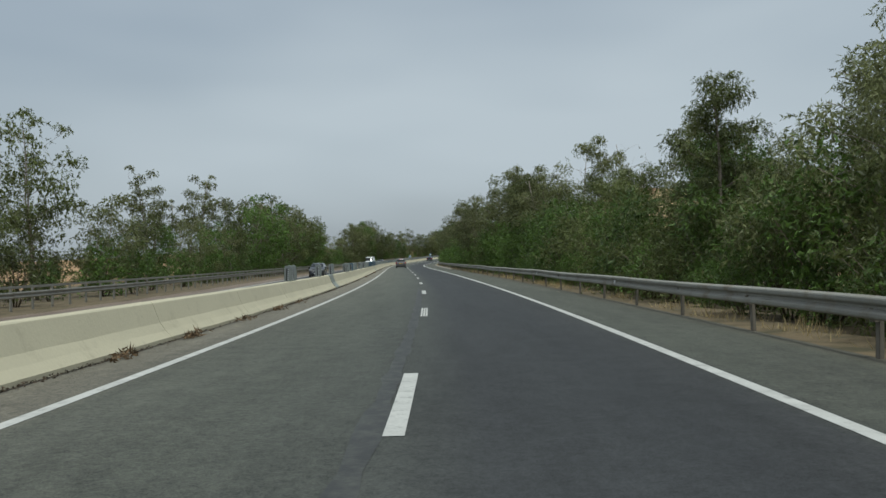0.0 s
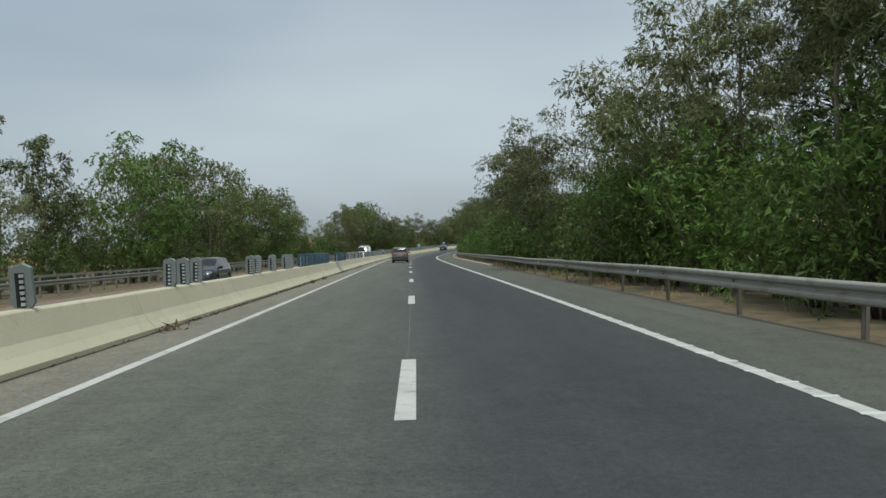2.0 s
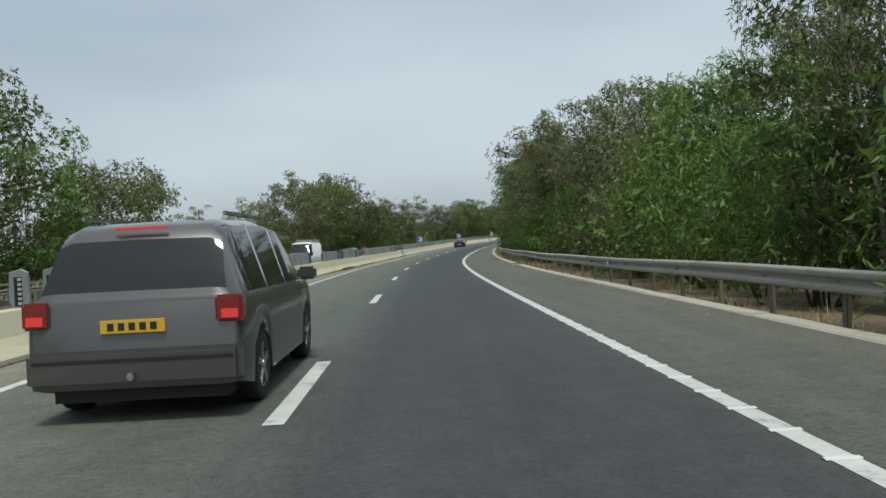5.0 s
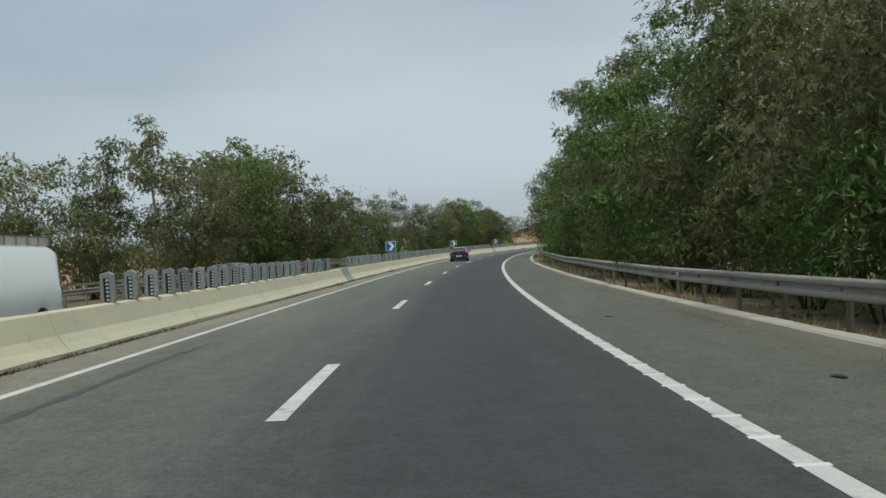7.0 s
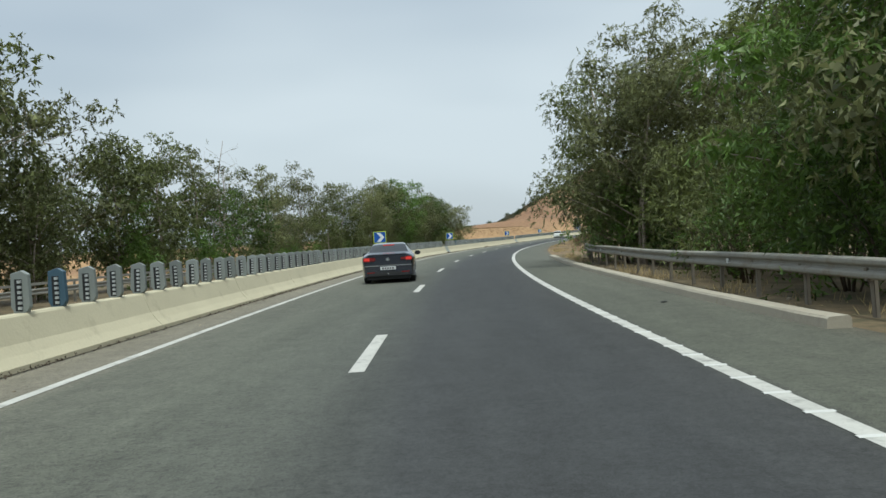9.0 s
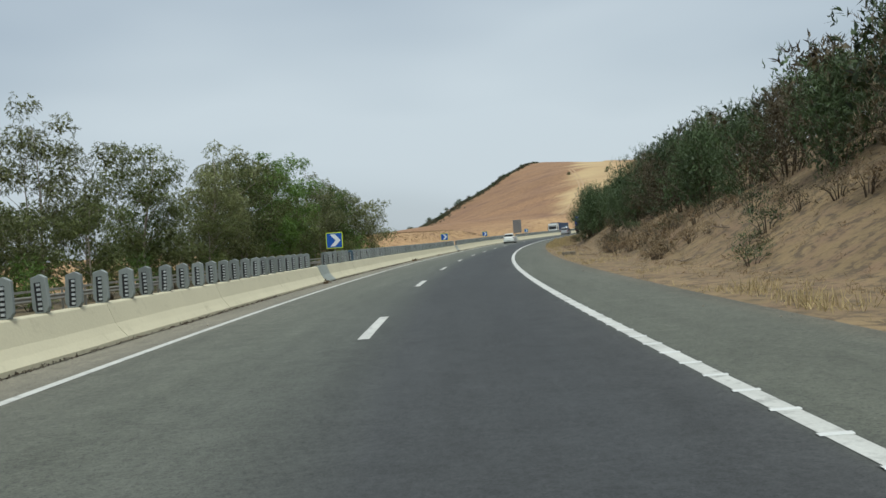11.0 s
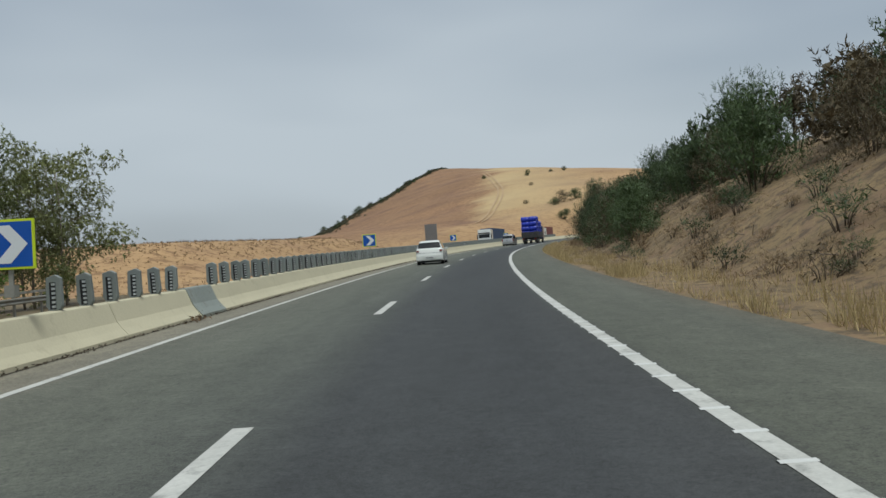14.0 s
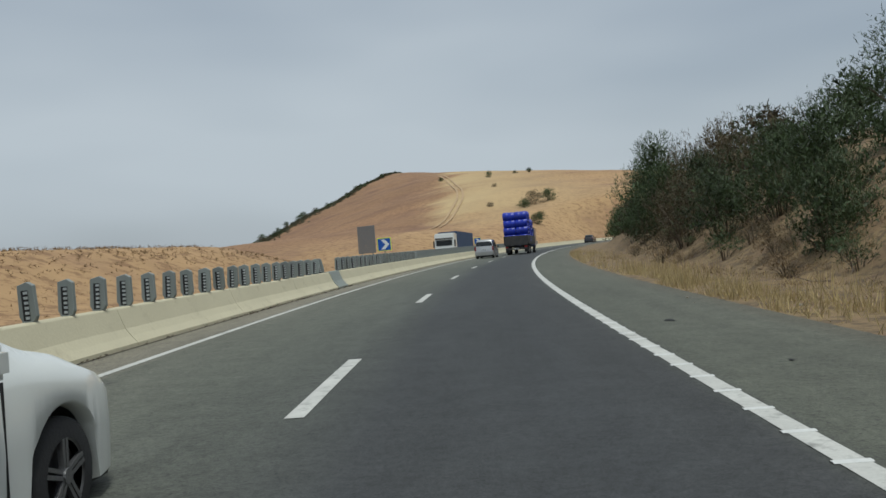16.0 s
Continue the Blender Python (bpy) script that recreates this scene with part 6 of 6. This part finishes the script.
part("ring_wall", b, material("weathered_ring", (0.25, 0.215, 0.165), 0.95, vary=0.35, scale=3, fine=25, bump=0.6, spot=(0.1, 0.085, 0.065), spot_amount=0.6), ring)
b = bmesh.new()
bmesh.ops.create_circle(b, cap_ends=True, segments=seg, radius=0.3, matrix=Matrix.Translation((0, 0, 0.05)))
part("ring_bottom", b, M_VERGE, ring)

# reflectors on the guardrail
first = None
for s in np.arange(-30, 262, 16.0):
    b = bmesh.new()
    box(b, -0.02, -0.05, -0.05, 0.02, 0.05, 0.05, 0.01)
    ob = part("rail_reflector", b, M_PLATE_W)
    ob.parent, ob.matrix_parent_inverse = rail, rail.matrix_world.inverted()
    ob.matrix_basis = road_pose(s, rail_lat(s) - 0.07, 0.6)

# scuffs of tyres on the barrier
M_SCUFF = material("tyre_scuff", (0.07, 0.06, 0.05), 0.9, vary=0.4, scale=4, fine=30, bump=0)


def scuff(s, z, length, rise, width):
    x0, x1 = (float(np.interp(q, [0.28, 0.66], [0.24, 0.12])) + 0.004 for q in (z, z + rise))
    pts = [on_road(s, BARRIER + x0, z), on_road(s + length * 0.5, BARRIER + (x0 + x1) / 2 + 0.001, z + rise * 0.5 - width), on_road(s + length, BARRIER + x1, z + rise), on_road(s + length * 0.5, BARRIER + (x0 + x1) / 2 + 0.001, z + rise * 0.5 + width)]
    tagged(raw("scuff_mark", pts, [(0, 1, 2, 3)], M_SCUFF), "dark tyre scuff on the concrete barrier", "mark", "scuff marks", "structure")


for i in range(14):
    scuff(212.4 + random.uniform(-0.5, 1.2), random.uniform(0.32, 0.48), random.uniform(0.35, 0.9), random.uniform(0.04, 0.12), random.uniform(0.006, 0.016))
for i in range(8):
    scuff(298.5 + random.uniform(-0.6, 0.8), random.uniform(0.33, 0.46), random.uniform(0.3, 0.8), random.uniform(0.03, 0.1), random.uniform(0.005, 0.012))
for s in (3.1, 27.5, 70.2, 108.7, 140, 190.3, 260.6, 318.4, 349.5, 385.8):
    scuff(s, random.uniform(0.35, 0.5), random.uniform(0.1, 0.3), random.uniform(0.0, 0.08), 0.01)

# dead branches and sticks on the cutting
M_STICK = material("dead_wood", (0.2, 0.16, 0.125), 0.9, vary=0.25, scale=3, fine=20, bump=0.2)
for i in range(46):
    s = random.choice((random.uniform(318, 345), random.uniform(365, 412), random.uniform(300, 430)))
    lat = random.uniform(7.4, 13)
    b = bmesh.new()
    for k in range(random.randint(2, 5)):
        a0 = random.uniform(0, 6.28)
        ln = random.uniform(0.3, 0.9)
        p0 = Vector((random.uniform(-0.2, 0.2), random.uniform(-0.2, 0.2), 0.03))
        p1 = p0 + Vector((math.cos(a0) * ln * 0.5, math.sin(a0) * ln * 0.5, random.uniform(0, 0.18)))
        p2 = p0 + Vector((math.cos(a0 + 0.3) * ln, math.sin(a0 + 0.3) * ln, random.uniform(0.0, 0.35)))
        tube(b, [p0, p1, p2], [0.02, 0.014, 0.006], 5)
    ob = part("dead_branch", b, M_STICK, None)
    ob.matrix_world = road_pose(s, lat, float(bank(s, lat)) + 0.02)
    tagged(ob, "dead grey branch lying on the earth slope", "branch", "dead branches")

# small stones and bits on the shoulder and the slope
M_STONE = material("loose_stone", (0.3, 0.26, 0.2), 0.9, vary=0.2, scale=4, fine=20, bump=0.2, each=0.3)
b = bmesh.new()
bmesh.ops.create_icosphere(b, subdivisions=1, radius=0.05)
for v_ in b.verts:
    v_.co *= random.uniform(0.7, 1.2)
    v_.co.z *= 0.6
stone = part("loose_stone", b, M_STONE)
stone_me = stone.data
bpy.data.objects.remove(stone)
for i in range(90):
    s = random.uniform(8, 420)
    lat = random.choice((random.uniform(5.2, 6.1), random.uniform(6.6, 8.2), random.uniform(-4.25, -3.6)))
    if s > 290 and lat > 6:
        lat = random.uniform(6.4, 10.5)
    k = random.uniform(0.3, 1.0) * (1.6 if lat > 6.3 else 0.7)
    ob = new("loose_stone", stone_me)
    ob.matrix_world = road_pose(s, lat, float(bank(s, lat)) if lat > 6.15 else 0.005, random.uniform(0, 360)) @ Matrix.Diagonal((k, k, k, 1))
    tagged(ob, "small pale loose stone on the ground", "stone", "loose stones")

# dry tufts on the pale field
rng = np.random.default_rng(9)
n_ = 5200
fs, fl = rng.uniform(398, 520, n_), -rng.uniform(18.6, 46, n_)
c = on_road(fs, fl, np.array([float(left_verge(a_, b_)) for a_, b_ in zip(fs, fl)]) - 0.03)
v, f = blades(rng, c, 7, 0.2, 0.22, 0.03, -0.4)
tagged(raw("field_tufts", v, f, material("straw_tuft", (0.2, 0.13, 0.065), 0.9, vary=0.2, scale=0.3, fine=3, bump=0, island=0.4)), "dry straw tufts on the pale field", "grass", kind="stuff")

# dirt and twigs along the barrier's foot
rng = np.random.default_rng(77)
n_ = 9000
fs = rng.uniform(-12, 430, n_)
fs = fs[np.sin(fs * 0.41) + np.sin(fs * 0.173 + 2) + rng.normal(0, 0.8, n_) > -0.6]
c = on_road(fs, -4.345 + rng.gamma(1.3, 0.028, len(fs)), 0.008 + rng.random(len(fs)) * 0.025)
v, f = blades(rng, c, 4, 0.03, 0.035, 0.012, 0.3)
v[:, 2] = np.maximum(v[:, 2], np.repeat(np.interp(np.repeat(fs, 4), ALONG, ROAD_Z), 3) + 0.003)
tagged(raw("barrier_foot_debris", v, f, material("brown_debris", (0.075, 0.055, 0.036), 0.95, vary=0.2, scale=2, fine=12, bump=0, island=0.6)), "brown dirt and twigs along the barrier's foot", "debris", kind="stuff")


# repairs and stains in the asphalt
def road_patch(name, outline, mat, label, category, up=0.003):
    pts = [on_road(s_, l_, up) for s_, l_ in outline]
    tagged(raw(name, pts, [tuple(range(len(pts)))], mat), label, category, kind="structure")


def ragged(s0, s1, lat, half, step, seed, drift=0.0):
    """A long ragged strip along the road."""
    r_ = np.random.default_rng(seed)
    ss_ = np.arange(s0, s1 + 0.01, step)
    end = np.clip(np.minimum(ss_ - s0, s1 - ss_) / (0.15 * (s1 - s0)), 0.05, 1)
    mid = lat + drift * np.sin(ss_ * 0.9) + drift * r_.normal(0, 0.5, len(ss_))
    wide = half * end * r_.uniform(0.6, 1.25, len(ss_))
    pts = np.stack([on_road(ss_, mid - wide, 0.003), on_road(ss_, mid + wide, 0.003)], 1).reshape(-1, 3)
    return pts, [(2 * i, 2 * i + 1, 2 * i + 3, 2 * i + 2) for i in range(len(ss_) - 1)]


M_TAR = material("bitumen", (0.014, 0.014, 0.014), 0.85, vary=0.35, scale=2, fine=25, bump=0.2, spot=(0.045, 0.045, 0.044), spot_amount=0.5)
M_SMEAR = material("rubber_smear", (0.038, 0.039, 0.038), 0.7, vary=0.3, scale=2, fine=40, bump=0.2, spot=(0.07, 0.072, 0.062), spot_amount=0.7)
M_CRACK = material("dusty_crack", (0.2, 0.185, 0.15), 0.95, vary=0.3, scale=3, fine=30)
for s0, s1, lat, half, step, mat, drift, name, label in (
        (-8, 34, -0.2, 0.11, 0.5, M_SMEAR, 0.004, "asphalt_seam", "dark seam in the asphalt beside the lane line"),
        (181, 189, -2.57, 0.075, 0.35, M_SMEAR, 0.02, "tyre_smear", "dark tyre smear on the left lane"),
        (88, 97, -2.1, 0.06, 0.35, M_SMEAR, 0.03, "tyre_smear", "faint tyre smear on the left lane"),
        (52, 100, -0.02, 0.0045, 0.25, M_CRACK, 0.006, "asphalt_crack", "thin pale crack along the lane line"),
        (330, 341, -1.4, 0.05, 0.35, M_SMEAR, 0.03, "tyre_smear", "faint tyre smear on the left lane")):
    v, f = ragged(s0, s1, lat, half, step, int(abs(s0)) + 3, drift)
    tagged(raw(name, v, f, mat), label, "road marking", kind="structure")
rng = np.random.default_rng(14)
for s, lat, size in ((14.4, 1.75, 0.2), (15.1, 1.65, 0.12), (15.6, 1.5, 0.1), (14.9, 2.05, 0.09), (14.7, 1.1, 0.08), (70.6, 0.22, 0.09), (71.2, 0.35, 0.07), (345.5, 1.95, 0.13), (343.2, -1.2, 0.2), (351, 2.3, 0.08), (408.3, 4.34, 0.12),
                     (404.2, 4.5, 0.05), (318.8, 5.0, 0.08), (331, 4.6, 0.08), (240.2, 4.9, 0.1), (190.5, 4.4, 0.12), (183, 5.1, 0.09), (66.5, 4.7, 0.07), (110.5, 4.9, 0.08)):
    k_ = rng.uniform(0.45, 1.2, 11)
    road_patch("tar_spot", [(s + 1.8 * size * q * math.cos(-2 * math.pi * i / 11), lat + size * q * math.sin(-2 * math.pi * i / 11)) for i, q in enumerate(0.75 * k_)], M_TAR, "black tar spot on the asphalt", "stain")
# pale scraps on the hard shoulder
M_SCRAP = material("pale_scrap", (0.42, 0.41, 0.38), 0.8, vary=0.15)
for i in range(14):
    s, lat = random.choice((random.uniform(90, 96), random.uniform(0, 270))), random.uniform(4.2, 5.8)
    b = bmesh.new()
    q = random.uniform(0.015, 0.045)
    bmesh.ops.create_icosphere(b, subdivisions=1, radius=q)
    for v_ in b.verts:
        v_.co = Vector((v_.co.x * random.uniform(0.7, 1.5), v_.co.y * random.uniform(0.7, 1.5), max(v_.co.z * 0.5, -0.1 * q)))
    ob = part("scrap", b, M_SCRAP)
    ob.matrix_world = road_pose(s, lat, -0.012, random.uniform(0, 360))
    tagged(ob, "small pale scrap of litter on the shoulder", "litter", "scraps on the shoulder")
